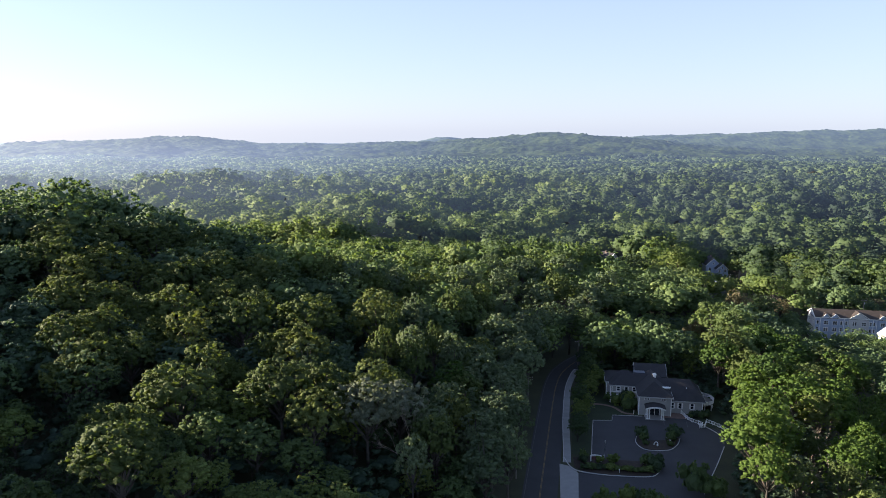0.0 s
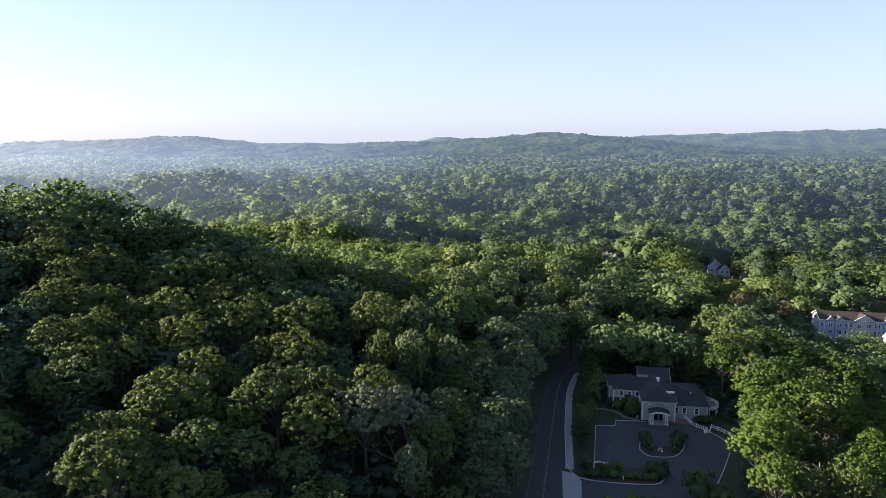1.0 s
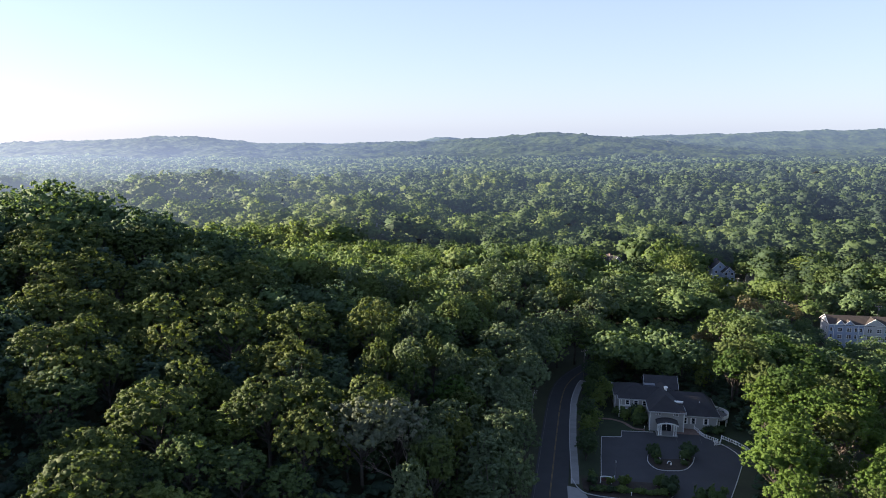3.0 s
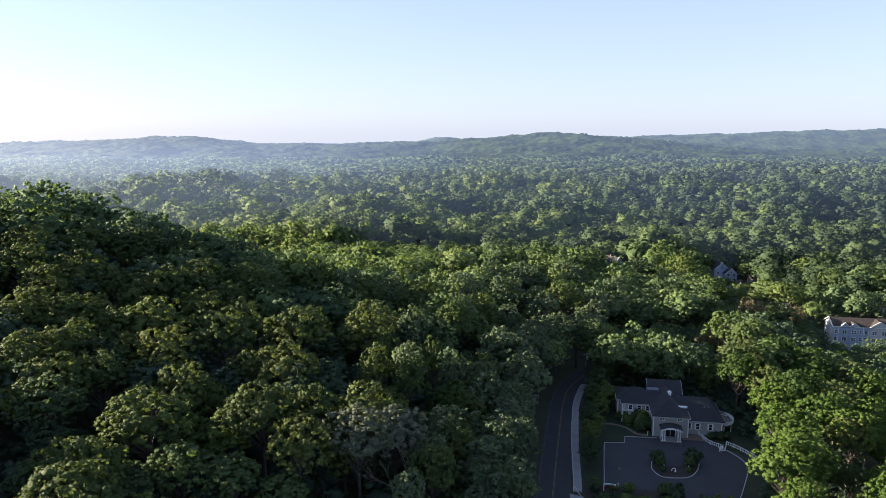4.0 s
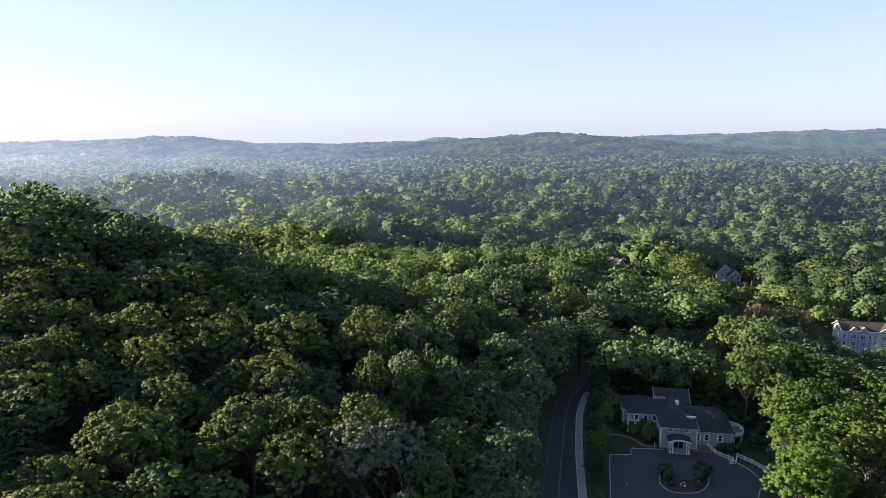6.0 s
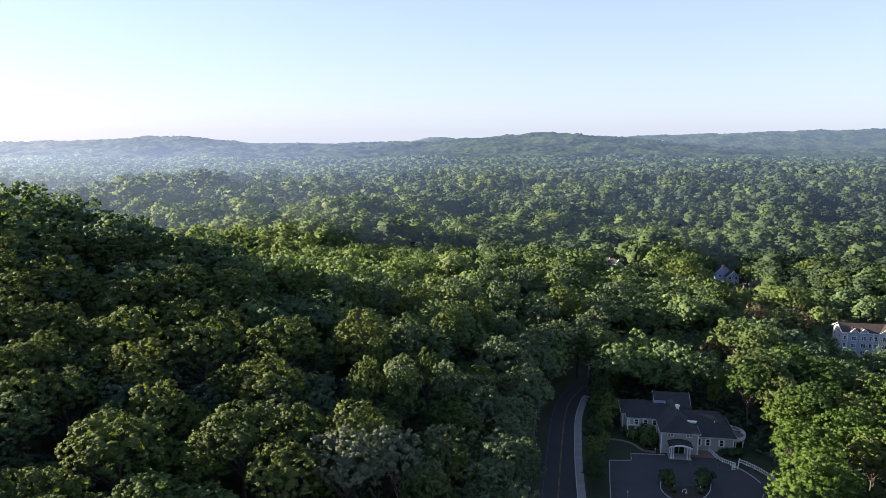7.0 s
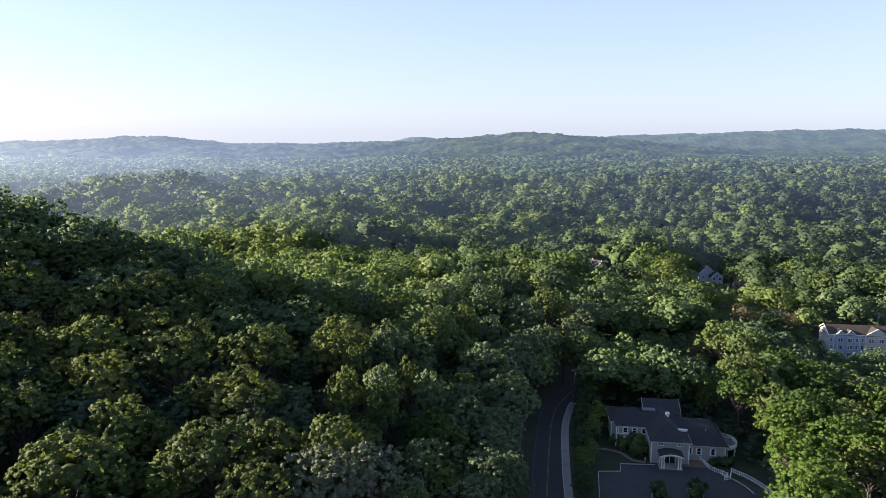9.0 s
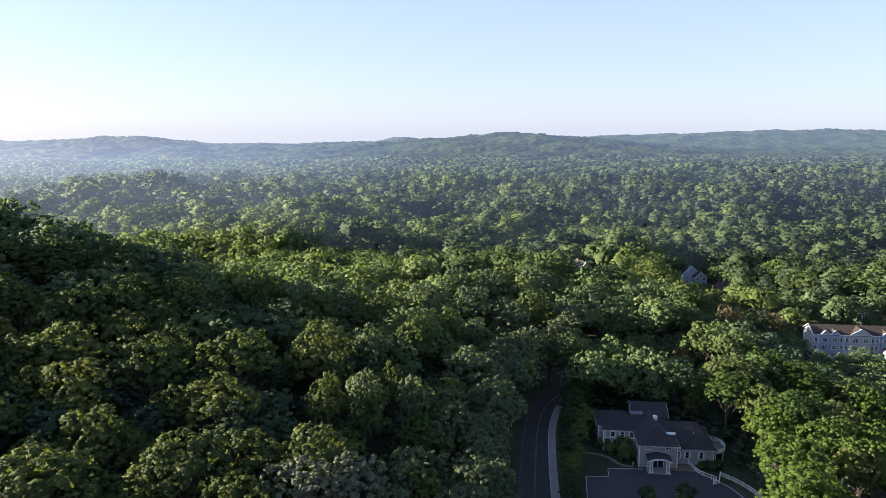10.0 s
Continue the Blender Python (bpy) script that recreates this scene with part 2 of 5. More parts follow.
def lobes(shape, count):
    """Centres and radii of the leafy boughs over the dome of a crown about 11 m wide, 18 m tall."""
    mid_z, wide, tall, low = CROWN[shape]
    c, r = [], []
    for i in range(count):
        h = low + (1 - low) * (i + 0.5) / count
        a = i * 2.4 + rng.uniform(-0.4, 0.4)
        rad = math.sqrt(1 - h * h)
        f = rng.uniform(0.62, 0.90)
        c.append((wide * f * rad * math.cos(a), wide * f * rad * math.sin(a), mid_z + tall * f * h))
        r.append(rng.uniform(0.29, 0.43) * min(wide, 4.4))
    c.append((0, 0, mid_z))
    r.append(0.72 * wide)
    return np.array(c), np.array(r)


def sprays(c, r, clumps, each, size, core=0.84, low=-0.5, clump=0.30, cores=99, dense=0.8, cut=0.0, dome=0.35, fit=None, puff=(ICO_V, ICO_F)):
    """Foliage of a crown: each bough bears rounded clumps, each clump a fringe of leaf sprays, over a rough inner mass."""
    flat_z = np.array((1, 1, 0.82))
    w = r ** 2
    n = clumps * 4
    k = rng.choice(len(r), n, p=w / w.sum())
    d = rng.normal(size=(n, 3))
    d /= np.linalg.norm(d, axis=1)[:, None]
    p = c[k] + d * (r[k] * rng.uniform(0.84, 1.06, n))[:, None] * flat_z
    inside = np.zeros(n, bool)
    for j in range(len(r)):
        inside |= (np.linalg.norm((p - c[j]) / flat_z, axis=1) < r[j] * 0.82) & (k != j)
    keep = np.where(~inside & (d[:, 2] > low))[0][:clumps]
    cc, cd, cr = p[keep], d[keep], r[k[keep]] * clump * rng.uniform(0.65, 1.35, len(keep))
    m = len(keep) * each
    i = np.repeat(np.arange(len(keep)), each)
    e = rng.normal(size=(m, 3)) + cd[i] * 0.7 + (0, 0, 0.55)
    e /= np.linalg.norm(e, axis=1)[:, None]
    p = cc[i] + e * (cr[i] * rng.uniform(0.8, 1.15, m))[:, None] * flat_z
    away = (p - c[-1]) * (1, 1, 0.7)
    away /= np.linalg.norm(away, axis=1)[:, None] + 1e-6
    soft = e * (1 - dome) + away * dome + cd[i] * 0.2 + rng.normal(size=(m, 3)) * 0.22 + (0, 0, 0.1)      # how the spray takes the light
    soft /= np.linalg.norm(soft, axis=1)[:, None]
    nn = soft + rng.normal(size=(m, 3)) * 0.45
    nn /= np.linalg.norm(nn, axis=1)[:, None]
    a = np.cross(nn, rng.normal(size=(m, 3)))
    a /= np.linalg.norm(a, axis=1)[:, None]
    b = np.cross(nn, a)
    s = size * rng.uniform(0.6, 1.3, m)[:, None]
    vs = [np.stack([p - a * s * 0.8 - b * s * 0.5, p + a * s * 0.8 - b * s * 0.5, p + b * s + a * s * rng.uniform(-0.4, 0.4, (m, 1))], 1).reshape(-1, 3)]
    fs, ns, base = [np.arange(m * 3).reshape(-1, 3)], [np.repeat(soft, 3, 0)], m * 3
    pv, pf = puff
    face_n = pv[pf].mean(1)
    for q0, q1, rad in zip(cc, cd, cr):           # the dense inside of each clump, open where it joins the bough
        turn = np.linalg.qr(rng.normal(size=(3, 3)))[0]
        turn[0] *= np.linalg.det(turn)
        way = pv @ turn
        vs.append(q0 + way * rad * dense * rng.uniform(0.55, 1.25, (len(pv), 1)) * flat_z)
        fs.append(pf[(face_n @ turn) @ q1 > cut] + base)
        off = (q0 - c[-1]) / (np.linalg.norm(q0 - c[-1]) + 1e-6)
        ns.append(way * (1 - dome) + off * dome + rng.normal(size=pv.shape) * 0.2)
        base += len(pv)
    for j in np.argsort(-r)[:cores]:
        vs.append(ICO_V * r[j] * core * rng.uniform(0.85, 1.12, (12, 1)) * flat_z + c[j])
        fs.append(ICO_F + base)
        ns.append(ICO_V)
        base += 12
    vs = np.concatenate(vs)
    if fit:                                       # one height and width for all shapes
        wide = np.percentile(np.hypot(vs[:, 0], vs[:, 1]), 96)
        vs = vs * (fit[0] / wide, fit[0] / wide, fit[1] / vs[:, 2].max())
    return vs, np.concatenate(fs), np.concatenate(ns)


def tube(points, radii, sides=6):
    pts, vs, fs = [Vector(p) for p in points], [], []
    for i, p in enumerate(pts):
        way = (pts[min(i + 1, len(pts) - 1)] - pts[max(i - 1, 0)]).normalized()
        u = way.orthogonal().normalized()
        w = way.cross(u)
        for j in range(sides):
            a = 2 * math.pi * j / sides
            vs.append(p + (u * math.cos(a) + w * math.sin(a)) * radii[i])
    for i in range(len(pts) - 1):
        for j in range(sides):
            a, b = i * sides + j, i * sides + (j + 1) % sides
            fs += [(a, b, b + sides), (a, b + sides, a + sides)]
    return np.array([tuple(v) for v in vs]), np.array(fs)


def join(parts):
    vs, fs, n = [], [], 0
    for v, f in parts:
        vs.append(v)
        fs.append(np.asarray(f) + n)
        n += len(v)
    return np.concatenate(vs), np.concatenate(fs)


def trunk_mesh(c, r):
    top = c[-1]
    bits = [tube([(0, 0, -1), (0.1, 0, 4), (0.15, 0.1, top[2] * 0.75), (top[0], top[1], top[2] + 1.5)], [0.36, 0.28, 0.2, 0.06], 7)]
    for j in range(0, len(r) - 1):
        h = max(2.5, c[j][2] * rng.uniform(0.5, 0.66))
        mid = (c[j][0] * 0.5, c[j][1] * 0.5, (h + c[j][2]) / 2 - 0.4)
        bits.append(tube([(0.1, 0.05, h), mid, tuple(c[j])], [0.15, 0.1, 0.04], 4))
    return join(bits)


SHAPES = ["round", "round", "spread", "tall", "round", "spread", "bushy", "tall", "round", "spread"]
NEAR, MIDDLE, HALFWAY, FAR_OFF, FARTHEST = [], [], [], [], []
for shape in SHAPES:
    c, r = lobes(shape, {"round": 22, "spread": 20, "tall": 17, "bushy": 16}[shape])
    NEAR.append((sprays(c, r, 340, 8, 0.17, 0.5, -0.4, clump=0.27, cores=1, dense=0.85, cut=0.0, dome=0.2, fit=(4.2 if shape == "tall" else 5.7, 17.6)), trunk_mesh(c, r)))
    size = (4.2 if shape == "tall" else 5.6, 17.6)
    octa = OCTA_V, OCTA_F
    MIDDLE.append(sprays(c, r, 150, 2, 0.18, 0.6, -0.35, clump=0.35, cores=1, dense=0.95, cut=-0.1, dome=0.35, fit=size, puff=octa))
    HALFWAY.append(sprays(c, r, 125, 1, 0.28, 0.7, -0.35, clump=0.40, cores=1, dense=1.0, cut=-0.1, dome=0.65, fit=size, puff=octa))
    few = np.append(rng.permutation(len(r) - 1)[:12], len(r) - 1)
    FAR_OFF.append(sprays(c[few], r[few] * 1.15, 66, 1, 0.36, 0.75, -0.2, clump=0.44, cores=1, dense=1.0, cut=-0.1, dome=0.7, fit=size, puff=octa))
    FARTHEST.append(sprays(c[few], r[few] * 1.15, 34, 0, 0.36, 0.8, -0.1, clump=0.54, cores=1, dense=1.0, cut=0.0, dome=0.7, fit=size, puff=octa))
    if shape == "bushy":
        BUSH = sprays(c[few], r[few] * 1.3, 14, 3, 0.6, 0.8, -0.1, clump=0.7, cores=1, cut=0.0, puff=octa)


def far_blob():
    c = np.array([(0, 0, 9.5), (rng.uniform(-3, 3), rng.uniform(-3, 3), rng.uniform(8, 11))])
    return sprays(c, np.array([4.4, 3.0]), 7, 1, 0.7, 0.9, 0.0, 0.5, cores=1, cut=0.0, dome=0.6, puff=(OCTA_V, OCTA_F))


BLOBS = [far_blob() for _ in range(8)]


def scatter(y0, y1, step, left, right, thin=1.0):
    """Jittered places in rows, from the bearing `left` to the bearing `right`."""
    pts = []
    y = y0
    while y < y1:
        w0, w1 = left(y), right(y)
        n = int((w1 - w0) / step)
        xs = w0 + (np.arange(n) + rng.uniform(0.1, 0.9, n)) * step
        ys = y + rng.uniform(-0.42, 0.42, n) * step
        ok = rng.uniform(size=n) < thin
        pts.append(np.stack([xs, ys], 1)[ok])
        y += step * 0.92
    return np.concatenate(pts)


def clear_of(p):
    """True where the plan leaves room for a tree."""
    x, y = p[:, 0], p[:, 1]
    rx = road_x(y)
    ok = ~((x > rx - 6.0) & (x < rx + 9) & (y < 222))
    ok &= ~((x > rx - 13) & (x < rx) & (y > 116) & (y < 216))         # the roadside row stands here
    ok &= ~((np.hypot(x - 51, y - 238) < 4.5) | (np.hypot(x - 43, y - 227) < 5.5))
    ok &= ~((x > rx) & (x < np.minimum(66.5 + (y - 146) * 0.45, 78)) & (y > 95) & (y < 214))
    ok &= ~((np.hypot(x + 14, y - 134) < 6.5) | ((np.abs(x + 11) < 5) & (y > 125) & (y < 134)))      # the pale tree stands free
    ok &= ~((x > 149) & (x < 260) & (y > 268) & (y < 302))          # the terrace of houses
    ok &= ~((np.hypot(x - 163, y - 407) < 13) | (np.hypot(x - 105, y - 418) < 11) | (np.hypot(x - 132, y - 344) < 8))
    return ok


# the trees that stand out of the canopy: place and crown width (1 is about 12 m)
HILL_LOW = [(-77.1, 150.3, 1.04), (-71, 154.4, 0.94), (-52.9, 133.3, 1.2), (-60.7, 120.6, 0.75), (-55.4, 119.2, 0.82), (-52.5, 107.3, 1.09), (-79.3, 142.5, 0.74),
    (-52.9, 151.2, 0.98), (-46.6, 153.2, 0.62), (-34.2, 141.5, 1.17), (-25.8, 147.3, 0.97), (-15.5, 147.8, 1.06), (-25.6, 133.4, 0.93), (-36.1, 167.1, 1.27),
    (-44.2, 167, 0.73), (-62.1, 166.3, 1.09), (-72.1, 171.1, 0.78), (-37.3, 191.2, 1.38), (-52.6, 179.2, 1.42), (-70.8, 181.9, 1.26), (-77.8, 179.4, 0.95),
    (-64.1, 199.5, 1.02), (-52.5, 197.5, 1.06)]
HILL_HIGH = [(-60.2, 211, 0.99), (-52.3, 218.6, 1.09), (-92.4, 182.5, 1.13), (-88.9, 188.5, 0.88), (-101, 182.3, 1.08), (-83.1, 167.1, 1.09), (-86.7, 157.6, 1.05),
    (-85.8, 166.1, 0.79), (-102, 208.3, 1.28), (-78.2, 207.8, 1.36), (-71.6, 220, 1.27), (-82.4, 200.9, 0.98), (-135.4, 247.3, 1.2), (-110.5, 232, 1.42),
    (-121.8, 220.7, 1.42), (-96.3, 234.7, 1.42), (-83, 240.7, 1.32), (-108.3, 220.6, 1.12), (-116.3, 206.8, 1.23), (-93.5, 209.2, 1.04), (-84.8, 230.8, 0.96),
    (-104.8, 196.5, 1.08), (-59.4, 225.7, 1.21)]
GROVE_NEAR = [(-19.1, 196.1, 1.4), (-8.9, 206.4, 0.87), (-14.5, 188.3, 0.68), (-15.6, 171, 0.78), (-8.3, 177.1, 0.75), (-2.4, 183.9, 0.62), (-7.3, 169, 0.77), (2.3, 178.3, 0.76), (2.9, 217.7, 0.92),
    (12.8, 232.1, 0.76)]
GROVE = [(-7.4, 233, 1.21), (-29.9, 233.8, 1.07), (-24.7, 231, 1.06), (7.4, 259.7, 1.42), (-0.5, 281.6, 1.3), (-39.1, 234.6, 1.23), (-26.8, 287.8, 1.33), (-17.2, 246.5, 0.97), (24.3, 270.5, 1.42),
    (36, 265.8, 1.24), (45.8, 275.6, 1.42), (59.3, 279, 1.42), (71.7, 303.7, 1.42), (56.1, 320.9, 1.42), (34.4, 304.2, 1.42), (20, 297.7, 1.42)]
ROADSIDE = [(21.1, 236, 1.01), (17.4, 205.3, 1.42), (26, 211.8, 1.19), (21.6, 188.6, 1.19), (10.4, 174.8, 0.98), (16.6, 173.7, 0.98), (5.7, 155.2, 0.77),
    (11.8, 154.1, 0.92), (7.1, 141.9, 0.9), (16.4, 154.6, 0.78), (-5.9, 127.5, 0.62), (13.3, 136.1, 0.83), (0.8, 149.7, 0.69), (-1.3, 140.3, 0.65)]
BANK = [(88, 213, 1.4), (83, 204, 1.1), (87.5, 196, 1.05), (82.5, 182, 1.0), (91, 163, 0.9), (74.5, 222, 0.85), (107.3, 211.7, 1.42),
    (128, 233.4, 0.8), (115.3, 229.9, 0.9), (102.1, 221.1, 1.42), (97.7, 180.5, 1.23), (82, 147, 0.5), (78, 151, 0.55), (95, 151, 0.7), (87, 146, 0.45), (71, 132, 0.7), (79, 130, 0.65), (92, 148, 0.5), (118.9, 202.5, 1.26), (93, 165, 1.1)]
BANK_FRESH = [(91.2, 186, 1.4), (90.2, 173, 1.2), (73.6, 151, 1.3), (102, 176, 1.05), (86.4, 190, 0.8), (79, 173, 0.75), (83.5, 136.5, 0.95), (90, 142, 0.9), (60.6, 236.5, 0.82), (69.5, 240, 0.85), (77, 163, 1.25), (68, 145, 1.25), (66, 134, 0.95)]
BANK_OLIVE = [(117.2, 207.7, 1.42), (103, 190, 1.0)]
BEHIND = [(50.1, 236, 1.28), (100.5, 256, 1.42), (151.4, 318.2, 1.42), (98.1, 305.4, 1.42), (92.1, 299.7, 1.36), (121.5, 328.8, 1.42),
    (105.1, 291.3, 1.42), (170, 403, 0.9), (201.1, 394.8, 1.42), (190, 351.6, 1.42), (222, 383.6, 1.42), (105.1, 245, 1.3), (136, 291, 1.1), (124.8, 377.5, 1.42), (100.1, 362.7, 1.42)]
PLACED = np.array(HILL_LOW + HILL_HIGH + GROVE_NEAR + GROVE + ROADSIDE + BANK + BANK_FRESH + BANK_OLIVE + BEHIND)


def room(pts, gap):
    """True where a lesser tree finds room between those placed."""
    d = np.hypot(pts[:, None, 0] - PLACED[None, :, 0], pts[:, None, 1] - PLACED[None, :, 1])
    return (d > 4.2 * PLACED[None, :, 2] + gap).all(1)


near_pts = scatter(78, 330, 8.6, lambda y: -0.66 * y - 95, lambda y: 0.74 * y + 14)
near_pts = near_pts[clear_of(near_pts) & room(near_pts, 1.2)]
bank = (near_pts[:, 0] > 60) & (near_pts[:, 0] < 128) & (near_pts[:, 1] < 222)      # the lit bank beside the car park
near_pts = near_pts[~bank]
bank_pts = scatter(112, 222, 7.6, lambda y: 60, lambda y: min(132, 0.72 * y + 8))
bank_pts = bank_pts[clear_of(bank_pts) & ((bank_pts[:, 0] > 85) | (bank_pts[:, 1] < 168)) & ((bank_pts[:, 0] > 67) | (bank_pts[:, 1] > 152)) & room(bank_pts, 1.0) & ((np.abs(bank_pts[:, 0] - 0.62 * (bank_pts[:, 1] - 16)) > 6.5) | (bank_pts[:, 1] > 160))]      # room for the bare trees
in_view = (near_pts[:, 0] > -0.70 * near_pts[:, 1] - 6) & (near_pts[:, 0] < 0.74 * near_pts[:, 1] + 6) & (near_pts[:, 1] > 84)
order = np.argsort(np.hypot(near_pts[:, 0], near_pts[:, 1] - 20) + np.where(in_view, 0, 1e5))
near_pts = near_pts[order]


def tree_size(p):
    """Height factor of the wood: tall on the hill, lower across the road."""
    x, y = p
    s = float(road_x(min(y, 235))) - x
    if s > 0 and y < (300 if x < -60 else 258) and not (x > 20 and y > 240):
        brow = 200 + 0.38 * min(max(s, 0), 180)
        on_hill = math.exp(-((max(y - brow, 0)) / 45) ** 2) * float(ss(105, 138, y))
        near_road = 0.27 * math.exp(-((s - 24) / 22) ** 2) * float(ss(226, 205, y))
        return (0.68 + 0.14 * float(ss(185, 225, y)) + 0.16 * float(ss(225, 255, y))) * float(np.clip(rng.normal(0.86 - near_road + (0.30 + 0.15 * float(ss(80, 160, s)) * float(ss(190, 225, y))) * on_hill + 0.12 * float(bump2(x, y, 16, 238, 28, 26)), 0.19), 0.6, 1.7))
    if 72 < x < 100 and 222 < y < 268:             # the dark gap behind the hall
        return rng.uniform(0.38, 0.52)
    if 20 < x < 112 and 240 < y < 286:             # the hollow beyond the bend
        return rng.uniform(0.5, 0.72)
    if x < 112 and 258 < y < 335:                  # the tall grove behind it
        return float(np.clip(rng.normal(1.08, 0.13), 0.8, 1.4))
    if 112 < x < 151 and 284 <= y < 334:
        return rng.uniform(0.4, 0.6)
    if 118 < x < 240 and 225 < y < 284:           # low growth before the terrace
        return rng.uniform(0.44, 0.62) if y < 250 else rng.uniform(0.42, 0.58)
    return float(np.clip(rng.normal(0.80, 0.15), 0.45, 1.1)) if y < 330 else float(np.clip(rng.normal(0.92, 0.14), 0.6, 1.3))


def tone_of(p):
    v = 0.48 + 0.5 * noise.noise(Vector((p[0] * 0.011, p[1] * 0.008, 3.1))) + 0.3 * noise.noise(Vector((p[0] * 0.03, p[1] * 0.02, 7.7))) + rng.normal() * 0.13
    # offsets by place: paler western valley stands in for haze, eastern valley toned down
    v += 0.08 * float(bump2(p[0], p[1], 20, 310, 80, 110)) + 0.42 * float(bump2(p[0], p[1], -150, 480, 210, 160)) - 0.16 * float(ss(120, 260, p[0])) * float(ss(300, 400, p[1])) + 0.14 * float(bump2(p[0], p[1], 130, 230, 60, 60))
    v -= 0.26 * float(bump2(p[0], p[1], 96, 292, 34, 42))      # tone lowered around the grove behind the hall
    v -= 0.08 * float(ss(0, 60, -p[0])) * float(ss(320, 270, p[1]))      # hill tone lowered to imitate its shade before the hazy valley
    return float(np.clip(v, 0.02, 0.86))


crown_mesh, trunk_meshes = {}, {}
LABELS = {"round": "broadleaf tree with a rounded dense green crown", "spread": "broadleaf tree with a wide spreading green crown",
          "tall": "tall slender broadleaf tree with a narrow crown", "bushy": "low bushy broadleaf tree in full leaf"}


def tree(kind, x, y, wide, tall, turn, mat=None):
    """A tree of its own: trunk with limbs, and a crown."""
    ob = new("tree")
    if mat is None:
        mat = leaves_fresh if x > float(road_x(y)) + 30 and rng.uniform() < 0.5 else leaves
    for nm, data, m, store in (("crown", NEAR[kind][0], mat, crown_mesh), ("trunk", NEAR[kind][1], bark, trunk_meshes)):
        key = kind, m.name
        if key not in store:
            part_ob = mesh_object(nm, data[0], data[1], m, ob, smooth=True, normals=data[2] if len(data) > 2 else None)
            store[key] = part_ob.data
        else:
            part_ob = new(nm, store[key])
            part_ob.parent = ob
    ob.matrix_world = pose(x, y, float(land(x, y)) - 0.1, 0, 0, turn) @ Matrix.Diagonal((wide, wide, tall, 1))
    return tagged(ob, LABELS[SHAPES[kind]] + (", bright fresh green" if mat is leaves_fresh else " in the wood"), "tree", "trees of the wood")


ROUND, SLIM, SPREAD = [0, 1, 2, 4, 5, 8, 9], [3, 7, 0, 4], [2, 5, 9, 0, 2, 5, 9, 4]
for places, share, base, mats in ((HILL_LOW, 0.5, 0.60, (leaves_oak,)), (HILL_HIGH, 0.5, 0.60, (leaves_oak,)), (GROVE_NEAR, 0.3, 0.99, (leaves_oak, leaves_olive, leaves_grey)), (GROVE, 0.5, 0.68, (leaves_oak, leaves_grey, leaves_grey)),
                                  (ROADSIDE, 0.4, 0.74, (leaves_grey,)), (BANK, 0.4, 0.53, (leaves_fresh, leaves_fresh, leaves_oak)), (BANK_FRESH, 0.4, 0.53, (leaves_fresh,)), (BANK_OLIVE, 0.4, 0.50, (leaves_olive,)), (BEHIND, 0.5, 0.45, (leaves,))):
    for x, y, wide in places:
        hill = places in (HILL_LOW, HILL_HIGH)
        k = int(rng.choice(SLIM if places is ROADSIDE and wide < 1.0 else SPREAD if hill else ROUND))
        tree(k, x, y, wide * (1.35 if k in (3, 7) else 1.15 if hill else 1.0), (share * wide + base) * rng.uniform(0.97, 1.04), rng.uniform(0, 360), mats[int(rng.integers(len(mats)))])
for i, y in enumerate(np.arange(132, 254, 7.0)):      # the close row along the road
    k = SLIM[i % 4]
    tall = rng.uniform(0.92, 1.10) * (1.2 if y > 188 else 1.0)
    tree(k, float(road_x(y)) - 11.0 + rng.uniform(-1.5, 1.2), float(y) + rng.uniform(-1.5, 1.5), tall * (1.1 if k in (3, 7) else 0.82), tall, rng.uniform(0, 360), leaves_grey)
    if y > 188:
        continue
    tall = rng.uniform(0.95, 1.1)
    tree(SPREAD[i % 8], float(road_x(y)) - 21.0 + rng.uniform(-2.5, 2.5), float(y) + 3 + rng.uniform(-1.5, 1.5), tall * 0.78, tall, rng.uniform(0, 360), (leaves_oak, leaves_grey)[i % 2])
for p in bank_pts:
    k = int(rng.choice([0, 1, 3, 4, 6, 7, 8]))
    size = rng.uniform(0.60, 0.84) * (0.85 if k in (3, 7) else 1.0)
    tree(k, p[0], p[1], size * 1.05, size, rng.uniform(0, 360))
for p in near_pts[:92]:
    size = tree_size(p)
    tree(int(rng.integers(len(SHAPES))), p[0], p[1], size * 1.2, size, rng.uniform(0, 360), leaves)


def wood(name, pts, protos, mat, sizes, label, tones, wide=1.12):
    vs, fs, ts, ns, n = [], [], [], [], 0
    kinds = rng.integers(len(protos), size=len(pts))
    turns = rng.uniform(0, 2 * math.pi, len(pts))
    zs = land(pts[:, 0], pts[:, 1])
    for p, k, a, s, z, t in zip(pts, kinds, turns, sizes, zs, tones):
        v, f, soft = protos[k]
        ca, sa = math.cos(a) * s * wide, math.sin(a) * s * wide
        w = np.empty((len(v), 3), np.float32)
        w[:, 0] = v[:, 0] * ca - v[:, 1] * sa + p[0]
        w[:, 1] = v[:, 0] * sa + v[:, 1] * ca + p[1]
        w[:, 2] = v[:, 2] * s + z
        vs.append(w)
        ns.append(np.stack([soft[:, 0] * math.cos(a) - soft[:, 1] * math.sin(a), soft[:, 0] * math.sin(a) + soft[:, 1] * math.cos(a), soft[:, 2]], 1))
        fs.append(f + n)
        ts.append(np.full(len(v), t, np.float32))
        n += len(v)
    ob = mesh_object(name, np.concatenate(vs), np.concatenate(fs), mat, smooth=True, tone=np.concatenate(ts), normals=np.concatenate(ns))
    return tagged(ob, label, "trees", kind="stuff")


